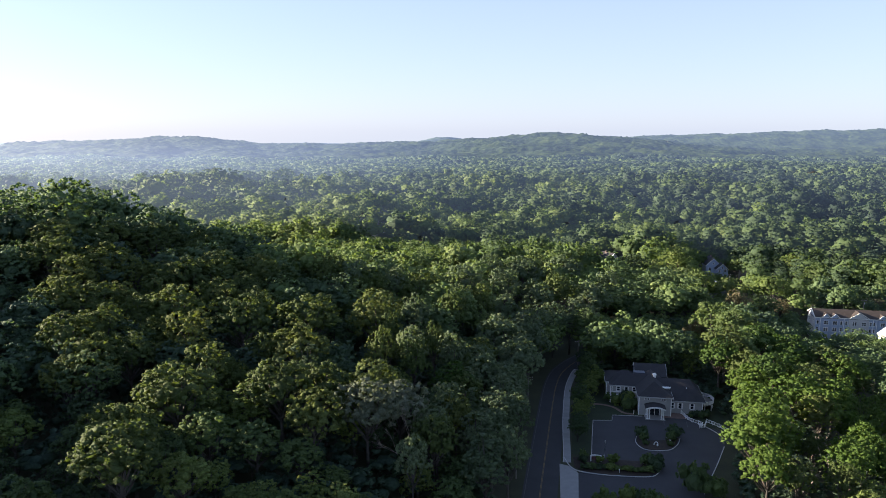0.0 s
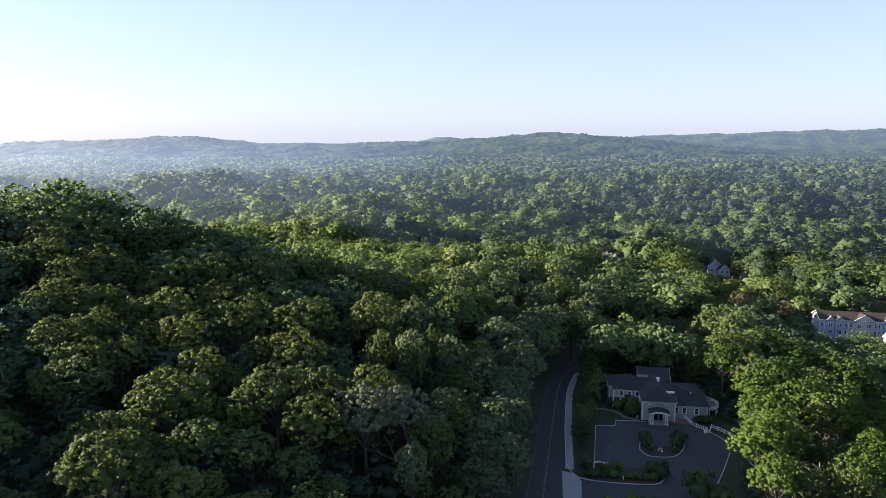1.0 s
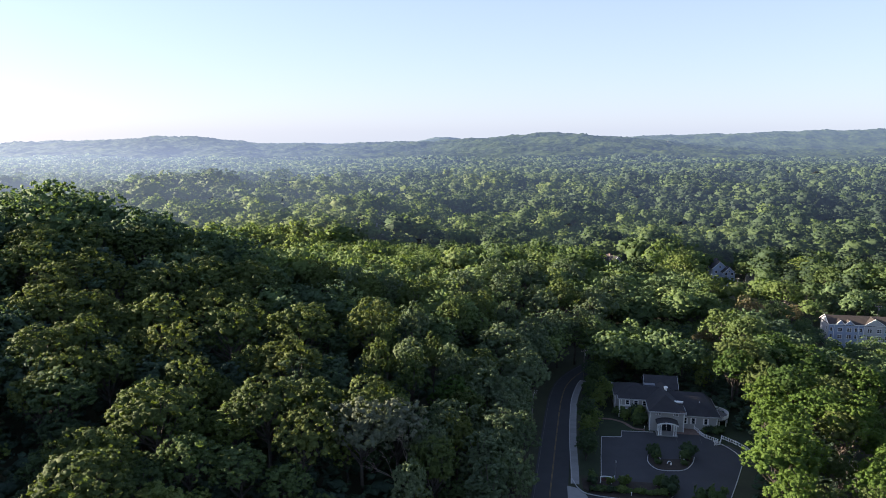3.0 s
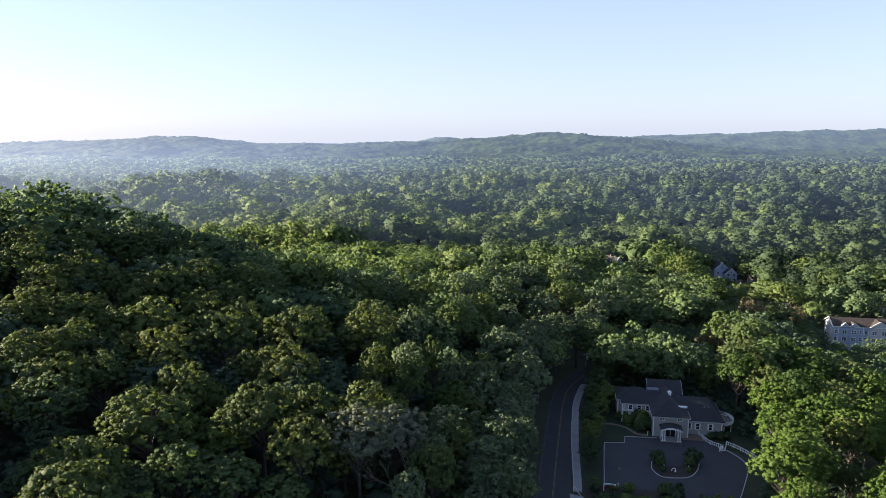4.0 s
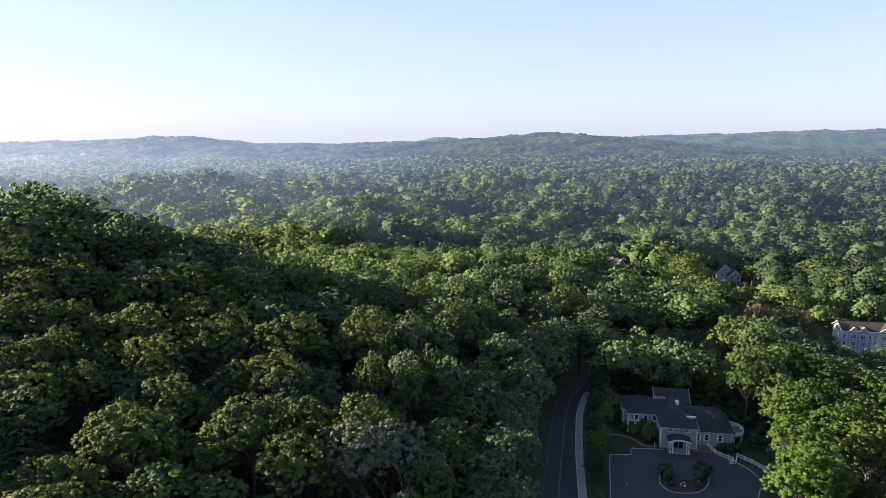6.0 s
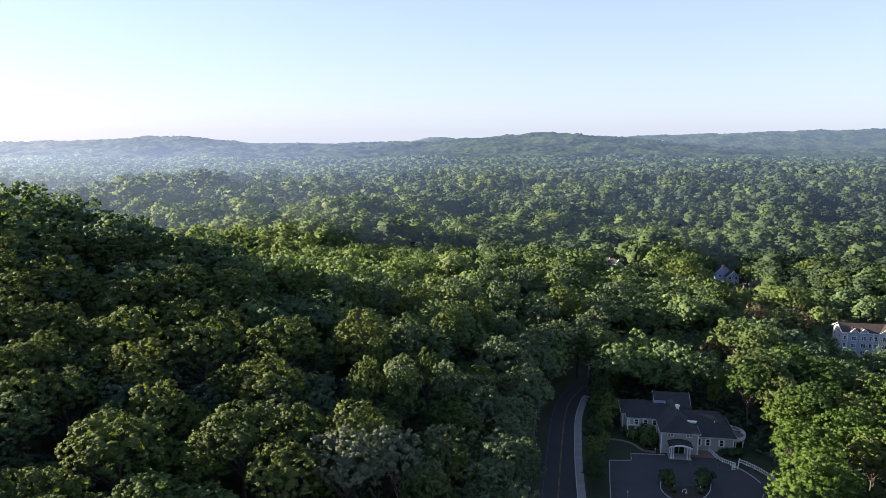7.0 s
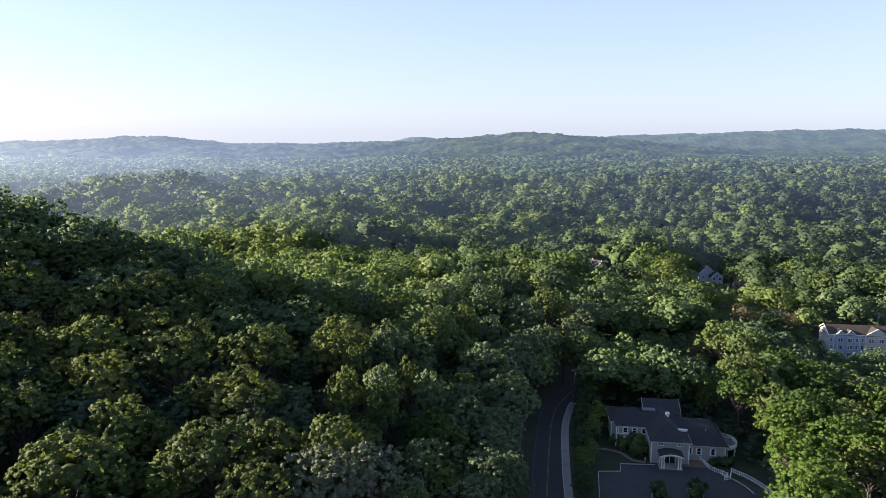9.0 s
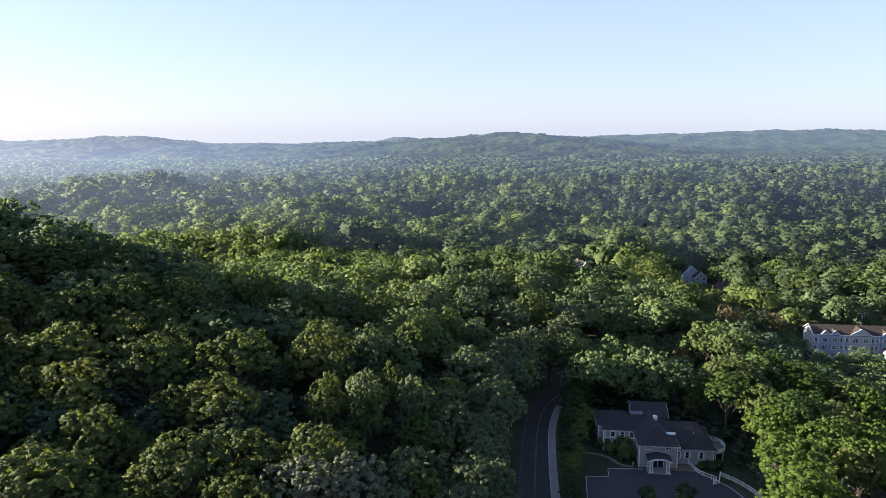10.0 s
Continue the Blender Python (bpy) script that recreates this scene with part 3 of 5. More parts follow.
rest = near_pts[92:]
seen = (rest[:, 0] > -0.68 * rest[:, 1] - 4) & (rest[:, 0] < 0.72 * rest[:, 1] + 4)
outer, rest = rest[~seen], rest[seen]
# trees outside the view, added mainly for the shade they cast
wood("hill_wood", outer, FAR_OFF, leaves_stuff, [tree_size(p) for p in outer], "broadleaf wood out of view, added to cast shade on the hill", [tone_of(p) for p in outer])
low = np.concatenate([scatter(226, 302, 6.0, lambda y: 112, lambda y: 215), scatter(302, 332, 6.0, lambda y: 116, lambda y: 150), scatter(214, 262, 7.0, lambda y: 58, lambda y: 100)])
low = low[clear_of(low) & ~((low[:, 0] < 75) & (np.abs(low[:, 0] - road_x(low[:, 1])) < 7))]
hollow = scatter(255, 345, 6.6, lambda y: 62 + max(0, y - 300) * 0.3, lambda y: 140)
rest = np.concatenate([rest, low, hollow[clear_of(hollow) & room(hollow, -1.5)]])
under = scatter(112, 232, 3.6, lambda y: 62, lambda y: 104)
under = np.concatenate([under[clear_of(under + (1.8, 0)) & (under[:, 1] < 213)], scatter(212, 246, 3.6, lambda y: float(road_x(y)) + 6, lambda y: 100)])
hill_floor = scatter(82, 262, 5.4, lambda y: -0.68 * y - 4, lambda y: float(road_x(min(y, 235))) - 8)
hill_floor = hill_floor[(np.hypot(hill_floor[:, 0] - 45, hill_floor[:, 1] - 227) > 6)]
open_ground = np.concatenate([scatter(303, 440, 8.0, lambda y: 92, lambda y: 262), scatter(262, 440, 8.2, lambda y: -0.6 * y, lambda y: 92 if y > 285 else 60)])
for hx, hy, hr in ((160.5, 412, 11), (184, 421, 8), (103, 421, 8)):
    open_ground = open_ground[np.hypot(open_ground[:, 0] - hx, open_ground[:, 1] - hy) > hr]
# shade under the trees is put into the tone of bank and hill bushes
wood("undergrowth", under, [BUSH], leaves_stuff, rng.uniform(0.16, 0.36, len(under)), "bushes and saplings under the trees of the bank, toned down for shade", [0.25 * tone_of(p) for p in under], 1.5)
wood("undergrowth", hill_floor, [BUSH], leaves_stuff, rng.uniform(0.34, 0.60, len(hill_floor)), "undergrowth between the trees of the hill, toned down for shade", [0.4 * tone_of(p) for p in hill_floor], 1.35)
wood("undergrowth", open_ground, [BUSH], leaves_stuff, rng.uniform(0.22, 0.42, len(open_ground)), "bushes and young trees round the houses", [tone_of(p) for p in open_ground], 1.3)
wood("wood", rest, MIDDLE, leaves_stuff, [tree_size(p) for p in rest], "dense broadleaf wood in early summer leaf", [tone_of(p) for p in rest])


def mid_size(p):
    x, y = p
    s = float(np.clip(rng.normal(0.93, 0.15) * (1 + 0.42 * noise.noise(Vector((x * 0.02, y * 0.014, 1.7)))), 0.74, 1.45))
    if 335 < y < 408 and abs(x - 0.395 * y) < 13:      # the lawns before the houses
        s = min(s, 0.58)
    for cx, cy, wide, deep, most in ((156, 388, 14, 26, 0.42), (98, 395, 14, 24, 0.5), (-52, 480, 20, 22, 0.45), (78, 722, 16, 32, 0.4)):
        if abs(x - cx) < wide and abs(y - cy) < deep:
            s = min(s, most)
    return s


mid = scatter(330, 440, 9.4, lambda y: -0.68 * y - 30, lambda y: 0.74 * y + 20)
mid = mid[clear_of(mid) & room(mid, 1.0)]
wood("valley_wood", mid, HALFWAY, leaves_valley, np.array([mid_size(p) * 1.05 for p in mid]), "continuous broadleaf wood across the valley floor", [tone_of(p) for p in mid])
# from 440 m on, the leaf materials emit to imitate haze
for y0, y1, step, protos, mat in ((440, 640, 10.4, FAR_OFF, leaves_far_haze), (640, 1000, 12.4, FARTHEST, leaves_distant_haze)):
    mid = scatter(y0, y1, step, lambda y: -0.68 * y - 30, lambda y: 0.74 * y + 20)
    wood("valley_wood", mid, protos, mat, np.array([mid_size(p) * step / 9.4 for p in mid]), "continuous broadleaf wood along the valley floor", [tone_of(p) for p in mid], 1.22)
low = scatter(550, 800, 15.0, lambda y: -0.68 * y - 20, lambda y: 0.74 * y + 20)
# tone scaled down here as well, for shade between the taller trees
wood("undergrowth", low, BLOBS, leaves_distant_haze, rng.uniform(0.5, 0.75, len(low)), "lower growth filling the gaps of the valley wood", [0.7 * tone_of(p) for p in low], 1.5)
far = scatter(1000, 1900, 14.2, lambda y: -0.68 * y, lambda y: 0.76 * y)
wood("far_wood", far, BLOBS, leaves_distant_haze, rng.uniform(0.9, 1.3, len(far)), "broadleaf wood at the end of the valley, haze painted as emission", [tone_of(p) for p in far], 1.5)

# the wooded ridges on the horizon: one uneven canopy, far beyond the rest
ry = np.concatenate([np.arange(1880, 2800, 9.0), np.arange(2800, 4500, 20.0)])
rx = np.arange(-0.0, 1.0, 1.0 / 640)
RX, RY = np.meshgrid(rx, ry)
RX = (-0.98 + 1.95 * RX) * 2900 + rng.uniform(-2, 2, RX.shape)
RY = RY + rng.uniform(-3, 3, RY.shape)
RZ = land(RX, RY) + 9.0
for row_i in range(RZ.shape[0]):
    for col_i in range(RZ.shape[1]):
        q = Vector((RX[row_i, col_i], RY[row_i, col_i], 0))
        RZ[row_i, col_i] += 2.5 * noise.noise(q * 0.04) + 4 * noise.noise(q * 0.16) + 6 * noise.noise(q * 0.009) + rng.normal() * (1.7 if RY[row_i, col_i] < 2800 else 0.9)
rid = np.arange(RZ.size).reshape(RZ.shape)
ridge_tone = np.array([np.clip(0.4 + 0.5 * noise.noise(Vector((a * 0.01, b * 0.006, 9))) + rng.normal() * 0.2, 0, 0.95) for a, b in zip(RX.ravel(), RY.ravel())])
ridges = mesh_object("backdrop", np.stack([RX, RY, RZ], -1).reshape(-1, 3), np.stack([rid[:-1, :-1], rid[:-1, 1:], rid[1:, 1:], rid[1:, :-1]], -1).reshape(-1, 4), leaves_ridge_haze, smooth=True, tone=ridge_tone)
tagged(ridges, "wooded ridges on the horizon, blue haze painted as emission", "hills", kind="structure")

# ---- helpers for built things ----


def box(x0, x1, y0, y1, z0, z1):
    v = np.array([(x, y, z) for z in (z0, z1) for y in (y0, y1) for x in (x0, x1)], float)
    f = np.array([(0, 2, 3), (0, 3, 1), (4, 5, 7), (4, 7, 6), (0, 1, 5), (0, 5, 4), (2, 6, 7), (2, 7, 3), (0, 4, 6), (0, 6, 2), (1, 3, 7), (1, 7, 5)])
    return v, f


def part(name, geo, mat, parent, label="", at_place=None):
    ob = mesh_object(name, geo[0], geo[1], mat, parent)
    if at_place is not None:
        ob.matrix_local = at_place
    if label:
        tagged(ob, label)
    return ob


def flat(poly, z, drop=0.3):
    """A slab from a plan polygon: top at z, sides down by drop."""
    bm = bmesh.new()
    top = [bm.verts.new((x, y, z)) for x, y in poly]
    face = bm.faces.new(top)
    if face.normal.z < 0 or sum((poly[i][0] - poly[i - 1][0]) * (poly[i][1] + poly[i - 1][1]) for i in range(len(poly))) > 0:
        face.normal_flip()
    low = [bm.verts.new((x, y, z - drop)) for x, y in poly]
    for i in range(len(poly)):
        bm.faces.new((top[i - 1], top[i], low[i], low[i - 1]))
    bmesh.ops.recalc_face_normals(bm, faces=bm.faces)
    bmesh.ops.triangulate(bm, faces=bm.faces)
    bm.verts.index_update()
    v = np.array([tuple(q.co) for q in bm.verts])
    f = np.array([[q.index for q in g.verts] for g in bm.faces])
    bm.free()
    return v, f


def smooth_line(pts, step=1.0):
    """Points at even steps along a curve through pts."""
    p = [Vector((*q, 0)) for q in pts]
    p = [2 * p[0] - p[1]] + p + [2 * p[-1] - p[-2]]
    out = []
    for i in range(1, len(p) - 2):
        n = max(2, int((p[i + 1] - p[i]).length / step))
        for k in range(n):
            t = k / n
            a, b, c, d = p[i - 1], p[i], p[i + 1], p[i + 2]
            q = 0.5 * (2 * b + (c - a) * t + (2 * a - 5 * b + 4 * c - d) * t * t + (3 * b - a - 3 * c + d) * t ** 3)
            out.append((q.x, q.y))
    out.append((p[-2].x, p[-2].y))
    return out


def offset(line, d):
    """The line moved to its right by d."""
    out = []
    for i, (x, y) in enumerate(line):
        a, b = line[max(i - 1, 0)], line[min(i + 1, len(line) - 1)]
        w = Vector((b[0] - a[0], b[1] - a[1])).normalized()
        out.append((x + w.y * d, y - w.x * d))
    return out


def strip(line, d0, d1, z0, z1):
    """A long slab between two offsets of a line."""
    a, b = offset(line, d0), offset(line, d1)
    v = [(x, y, z) for p, q in zip(a, b) for (x, y), z in ((p, z1), (q, z1), (q, z0), (p, z0))]
    f = []
    for i in range(len(line) - 1):
        for j in range(4):
            k = (j + 1) % 4
            p, q, r, s = i * 4 + j, i * 4 + k, i * 4 + 4 + k, i * 4 + 4 + j
            f += [(p, r, q), (p, s, r)]
    n = len(v) - 4
    f += [(0, 1, 2), (0, 2, 3), (n, n + 2, n + 1), (n, n + 3, n + 2)]
    return np.array(v), np.array(f)


# ---- road, pavement, car park ----
brick_paving = surface("brick_paving", (0.13, 0.085, 0.07), (0.24, 0.16, 0.13), 1.2, 0.9, 10, 0.4)
centre = smooth_line(ROAD, 2.0)
road = mesh_object("road", *strip(centre, -3.9, 3.75, -0.35, 0.05), asphalt)
tagged(road, "dark grey asphalt two-lane road in shade", "road", kind="structure")
for d in (-0.15, 0.06):
    part("centre_line", strip(centre, d, d + 0.09, 0.04, 0.056), yellow_paint, road, "worn yellow line")

part("edge_line", strip(centre, -3.45, -3.34, 0.04, 0.056), worn_paint, road, "worn white edge line")

walk_line = smooth_line([(29.7, 158.6), (30.7, 164.3), (33.7, 183.3), (37.3, 202.2), (39.6, 211.8), (43.2, 222.4), (44.6, 225)], 1.0)
kerb = mesh_object("kerb", *strip(walk_line, -1.05, -0.85, -0.2, 0.17), kerb_mat)
tagged(kerb, "pale stone kerb along the road", "kerb", kind="structure")
pavement = tagged(new("pavement"), "pale concrete pavement of square slabs beside the road", "pavement", kind="structure")
slab_data = None
seg = [math.dist(a, b) for a, b in zip(walk_line[:-1], walk_line[1:])]
along = np.concatenate([[0], np.cumsum(seg)])
for d in np.arange(0.76, along[-1], 1.52):
    i = int(np.searchsorted(along, d)) - 1
    a, b = walk_line[i], walk_line[i + 1]
    t = (d - along[i]) / seg[i]
    slab_pose = pose(a[0] + (b[0] - a[0]) * t, a[1] + (b[1] - a[1]) * t, 0.0, 0, 0, math.degrees(math.atan2(b[1] - a[1], b[0] - a[0])))
    if slab_data is None:
        v, f = box(-0.757, 0.757, -0.84, 0.84, -0.15, 0.145)
        v[4:, :2] *= 0.996
        slab = part("slab", (v, f), concrete, pavement)
        slab_data = slab.data
    else:
        slab = new("slab", slab_data)
        slab.parent = pavement
    slab.matrix_local = slab_pose

apron = mesh_object("driveway_apron", *flat([(25.2, 141), (29.0, 140.5), (31.3, 153.0), (30.4, 156.4), (27.7, 157.8)], 0.085), concrete)
tagged(apron, "pale concrete driveway apron joining the road", "driveway", kind="structure")
LOT = [(29.0, 140.5), (27.0, 128), (58, 122), (54.6, 138), (58.3, 146), (65.2, 157.6), (71, 168), (74.2, 173.5), (72.0, 178.0), (69.4, 178.2), (68.6, 181), (67.6, 186.4),
       (55.8, 186.2), (47.2, 187.0), (46.2, 183.3), (41.1, 183.4), (36.2, 162.7), (35.4, 159.2), (31.2, 153)]
car_park = mesh_object("car_park", *flat(LOT, 0.06), lot_asphalt)
tagged(car_park, "smooth dark asphalt car park in deep shade", "car park", kind="structure")
for nm, line in (("kerb", [(29.3, 161.2), (30.0, 156.6), (31.8, 154.0), (37.8, 152.1), (46.6, 151.2), (49.4, 152.6), (51.5, 156.3), (51.4, 157.6)]),
                 ("kerb", [(36.3, 162.4), (38.5, 172.5), (41.0, 183.3), (41.2, 183.4), (46.1, 183.3), (46.4, 184), (47.1, 187.0), (55.2, 186.2)]),
                 ("kerb", [(69.2, 180.3), (70.3, 178.9), (71.2, 176.7), (71.9, 174.2), (72.1, 172.0)]),
                 ("kerb", [(57.0, 143.5), (58.3, 146), (65.2, 157.6), (70.5, 167)]),
                 ("kerb", [(50.6, 174.3), (49.0, 169.4), (50.0, 165.6), (53, 164.7), (56.4, 165.2), (59.2, 168.2), (60.9, 171.6)]),
                 ("kerb", [(52.3, 174.4), (52.4, 170.6)]), ("kerb", [(58.4, 174.6), (57.4, 171.0)]),
                 ("kerb", [(40.4, 138.5), (41.2, 142.4), (45.6, 142.2), (47.2, 139.0)])):
    sharp = line if len(line) in (2, 8) and line[0][0] > 36 else smooth_line(line, 0.8)
    tagged(mesh_object(nm, *strip(sharp, -0.08, 0.09, -0.1, 0.19), kerb_mat), "pale stone kerb edging the car park", "kerb", kind="structure")
for a, b in (((66.4, 183.3), (65.4, 178.9)), ((60.2, 183.4), (59.6, 180)), ((62.8, 181.1), (62.2, 178.8))):
    part("parking_line", strip([a, b], -0.05, 0.05, 0.05, 0.068), worn_paint, car_park, "worn white painted line")
mulch = surface("mulch", (0.020, 0.014, 0.010), (0.055, 0.040, 0.028), 0.8, 0.95, 20, 0.6)
for nm, poly, mat, lab in (("planting_bed", [(31, 156.5), (32.6, 154.3), (38, 152.4), (46.4, 151.5), (49.2, 152.9), (51.2, 156.5), (50.8, 158.4), (36.4, 160.6), (34.5, 162), (31.5, 161)], mulch, "dark mulched bed beside the entrance"),
                           ("planting_bed", [(50.8, 174.2), (49.3, 169.4), (50.2, 165.9), (53, 165), (56.2, 165.5), (59, 168.3), (60.5, 171.8), (58.4, 174.4), (57.4, 170.8), (52.4, 170.6), (52.2, 174.3)], mulch, "dark mulched bed in the middle of the car park"),
                           ("planting_bed", [(40.6, 136), (41.3, 142.1), (45.4, 141.9), (47.0, 136)], mulch, "dark mulched bed beside the entrance"),
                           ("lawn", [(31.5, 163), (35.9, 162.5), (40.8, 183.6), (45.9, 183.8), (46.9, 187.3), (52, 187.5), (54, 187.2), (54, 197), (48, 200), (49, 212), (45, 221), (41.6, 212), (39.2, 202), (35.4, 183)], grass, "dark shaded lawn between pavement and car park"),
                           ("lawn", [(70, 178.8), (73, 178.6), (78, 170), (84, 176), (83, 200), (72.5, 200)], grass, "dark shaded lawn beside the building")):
    tagged(mesh_object(nm, *flat(poly, 0.11 if nm != "lawn" else 0.035, 0.2), mat), lab, nm.replace("_", " "), kind="structure")
part("footpath", strip(smooth_line([(38.2, 194.5), (42, 195.2), (45.8, 195), (49.0, 192.6), (50.7, 188.9), (53.4, 187.7)], 0.7), -0.45, 0.45, -0.1, 0.08), brick_paving, pavement, "narrow brick footpath")
tagged(mesh_object("terrace", *flat([(56.0, 186.6), (62.8, 184.9), (67.2, 184.2), (67.6, 186.9), (64.5, 190), (56, 190)], 0.10), brick_paving), "brick-paved forecourt before the entrance", "paving", kind="structure")

# ---- building materials ----
siding = surface("grey_siding", (0.28, 0.275, 0.265), (0.37, 0.365, 0.35), 0.5, 0.7, 14, 0.15)
siding_blue = surface("blue_grey_siding", (0.24, 0.30, 0.41), (0.33, 0.40, 0.53), 0.5, 0.7, 14, 0.15)
siding_pale = surface("pale_siding", (0.38, 0.38, 0.385), (0.50, 0.50, 0.50), 0.5, 0.7, 14, 0.15)
trim = surface("white_trim", (0.70, 0.70, 0.68), (0.82, 0.82, 0.80), 0.8, 0.5, 12, 0.08)
roof_dark = surface("dark_shingles", (0.015, 0.015, 0.018), (0.034, 0.033, 0.037), 0.5, 0.85, 16, 0.5)
roof_brown = surface("brown_shingles", (0.024, 0.019, 0.017), (0.052, 0.040, 0.035), 0.5, 0.88, 16, 0.5)
dull_trim = surface("weathered_trim", (0.34, 0.34, 0.34), (0.46, 0.46, 0.45), 0.8, 0.6, 12, 0.08)
pole_wood = surface("pole_wood", (0.14, 0.12, 0.10), (0.26, 0.23, 0.20), 1.2, 0.9)
metal = surface("grey_metal", (0.35, 0.35, 0.36), (0.5, 0.5, 0.5), 1.0, 0.4, 10, 0.1, 0.8)
membrane = surface("roof_membrane", (0.08, 0.09, 0.11), (0.13, 0.14, 0.17), 0.6, 0.45, 10, 0.03)
sign_red = surface("red_sign", (0.07, 0.028, 0.026), (0.12, 0.05, 0.045), 1.0, 0.6)
gm = Nodes("window_glass")
glass = gm.out(gm.n("BsdfPrincipled", Base_Color=(0.02, 0.024, 0.03, 1), Roughness=0.08).outputs[0])


def window(parent, u, v, z, w, h, face="front", bars=1, label=""):
    """A window on a wall of the local frame: white surround, bars, and panes of glass behind them."""
    t = 0.11
    bits = [box(-w / 2 - t, w / 2 + t, -0.09, 0.05, h / 2, h / 2 + t), box(-w / 2 - t - 0.05, w / 2 + t + 0.05, -0.13, 0.05, -h / 2 - t, -h / 2),
            box(-w / 2 - t, -w / 2, -0.09, 0.05, -h / 2, h / 2), box(w / 2, w / 2 + t, -0.09, 0.05, -h / 2, h / 2),
            box(-w / 2, w / 2, -0.06, 0.03, -0.035, 0.035)]
    for i in range(bars):
        q = -w / 2 + w * (i + 1) / (bars + 1)
        bits.append(box(q - 0.07, q + 0.07, -0.07, 0.03, -h / 2, h / 2))
    m = pose(u, v, z, 0, 0, {"front": 0, "left": -90, "right": 90, "back": 180}[face])
    ob = part("window", join(bits), trim, parent, label, m)
    for i in range(bars + 1):
        a = -w / 2 + w * i / (bars + 1)
        part("pane", box(a, a + w / (bars + 1), -0.03, 0.0, -h / 2, h / 2), glass, ob)
    return ob


def hip_roof(u0, u1, v0, v1, z, rise, hip0=1.0, hip1=1.0, along="u"):
    """A hipped roof; hip 0 makes that end a gable."""
    if along == "v":
        v, f = hip_roof(v0, v1, u0, u1, z, rise, hip0, hip1)
        v = v[:, [1, 0, 2]]
        return v, f[:, ::-1]
    m, half = (v0 + v1) / 2, (v1 - v0) / 2
    v = [(u0, v0, z), (u1, v0, z), (u1, v1, z), (u0, v1, z), (u0 + half * hip0, m, z + rise), (u1 - half * hip1, m, z + rise)]
    v += [(a, b, c - 0.18) for a, b, c in v[:4]]
    f = [(0, 1, 5), (0, 5, 4), (2, 3, 4), (2, 4, 5), (6, 8, 7), (6, 9, 8)]
    f += ([(3, 0, 4)] if hip0 else []) + ([(1, 2, 5)] if hip1 else [])
    for i in range(4):
        j = (i + 1) % 4
        f += [(i, i + 6, j + 6), (i, j + 6, j)]
    return np.array(v), np.array(f)


def fascia(u0, u1, v0, v1, z, h=0.24):
    """White boards and gutter round the eaves."""
    e = 0.06
    return join([box(u0 - e, u1 + e, v0 - e, v0 + 0.02, z - h, z + 0.03), box(u0 - e, u1 + e, v1 - 0.02, v1 + e, z - h, z + 0.03),
                 box(u0 - e, u0 + 0.02, v0, v1, z - h, z + 0.03), box(u1 - 0.02, u1 + e, v0, v1, z - h, z + 0.03)])


# ---- the building by the car park ----
hall = new("office_building")
hall.matrix_world = pose(54.6, 187.6, 0.05, 0, 0, -10)
tagged(hall, "grey clapboard two-storey office building with dark hipped roofs and white trim", "building")
for nm, b in (("wall", box(0, 8.6, 0, 13.5, -0.2, 5.35)), ("wall", box(-7.3, 0.02, 8, 15, -0.2, 5.32)), ("wall", box(-8.3, -2, 10.6, 19.6, -0.2, 5.30)),
              ("wall", box(8.58, 17.4, 2.6, 15.6, -1.2, 3.78)), ("wall", box(0.5, 8.2, 13.4, 21.4, -0.2, 6.6))):
    part(nm, b, siding, hall)
for nm, geo, fas in (("roof", hip_roof(-0.5, 9.1, -0.55, 15.5, 5.45, 3.0, 1, 0.2, "v"), (-0.5, 9.1, -0.55, 15.5, 5.45)),
                     ("roof", hip_roof(-7.8, 6.0, 7.5, 15.4, 5.43, 2.55, 1, 0.3), (-7.8, 2.0, 7.5, 15.4, 5.43)),
                     ("roof", hip_roof(-8.8, 3.0, 10.2, 20.2, 5.41, 2.1, 1, 1), (-8.8, 3.0, 10.2, 20.2, 5.41)),
                     ("roof", hip_roof(3.5, 18.2, 2.0, 16.2, 3.85, 4.1, 0.2, 0.5), (9.2, 18.2, 2.0, 16.2, 3.85)),
                     ("roof", hip_roof(-0.2, 9.0, 13.2, 22.0, 6.7, 2.6, 0, 0), (-0.2, 9.0, 13.2, 22.0, 6.7))):
    r = part(nm, geo, roof_dark, hall)
    if fas[4] > 6:
        continue
    part("fascia", fascia(*fas), dull_trim, r, "greyish white eaves board and gutter")
for u in (-0.25, 9.05):
    part("rake_board", tube([(u, 13.0, 6.66), (u, 17.6, 9.36), (u, 22.1, 6.7)], [0.06, 0.06, 0.06], 4), dull_trim, hall, "greyish white gable board")
for u in (0.5, 8.0):
    part("wall", (np.array([(a, b, c) for a in (u, u + 0.2) for b, c in ((13.4, 6.5), (21.4, 6.5), (17.6, 9.1))]), np.array([(0, 2, 1), (3, 4, 5), (0, 3, 5), (0, 5, 2), (1, 2, 5), (1, 5, 4)])), siding, hall)
for u, v, z1 in ((0, 0, 5.3), (8.6, 0, 5.3), (-7.3, 8, 5.3), (-8.3, 10.6, 5.2), (17.4, 2.6, 3.7), (-0.05, 7.9, 5.3)):
    part("corner_board", box(u - 0.13, u + 0.13, v - 0.06, v + 0.2, -0.1, z1), trim, hall, "white corner board")
for u in (2.1, 6.5):
    window(hall, u, -0.02, 4.75, 1.1, 0.5, bars=1)
part("belt_board", box(-7.3, 0, 7.93, 8.0, 3.28, 3.46), trim, hall, "white belt board")
for u in (-5.15, -2.9, -0.65):
    window(hall, u, 7.98, 4.3, 0.85, 1.15, bars=0)
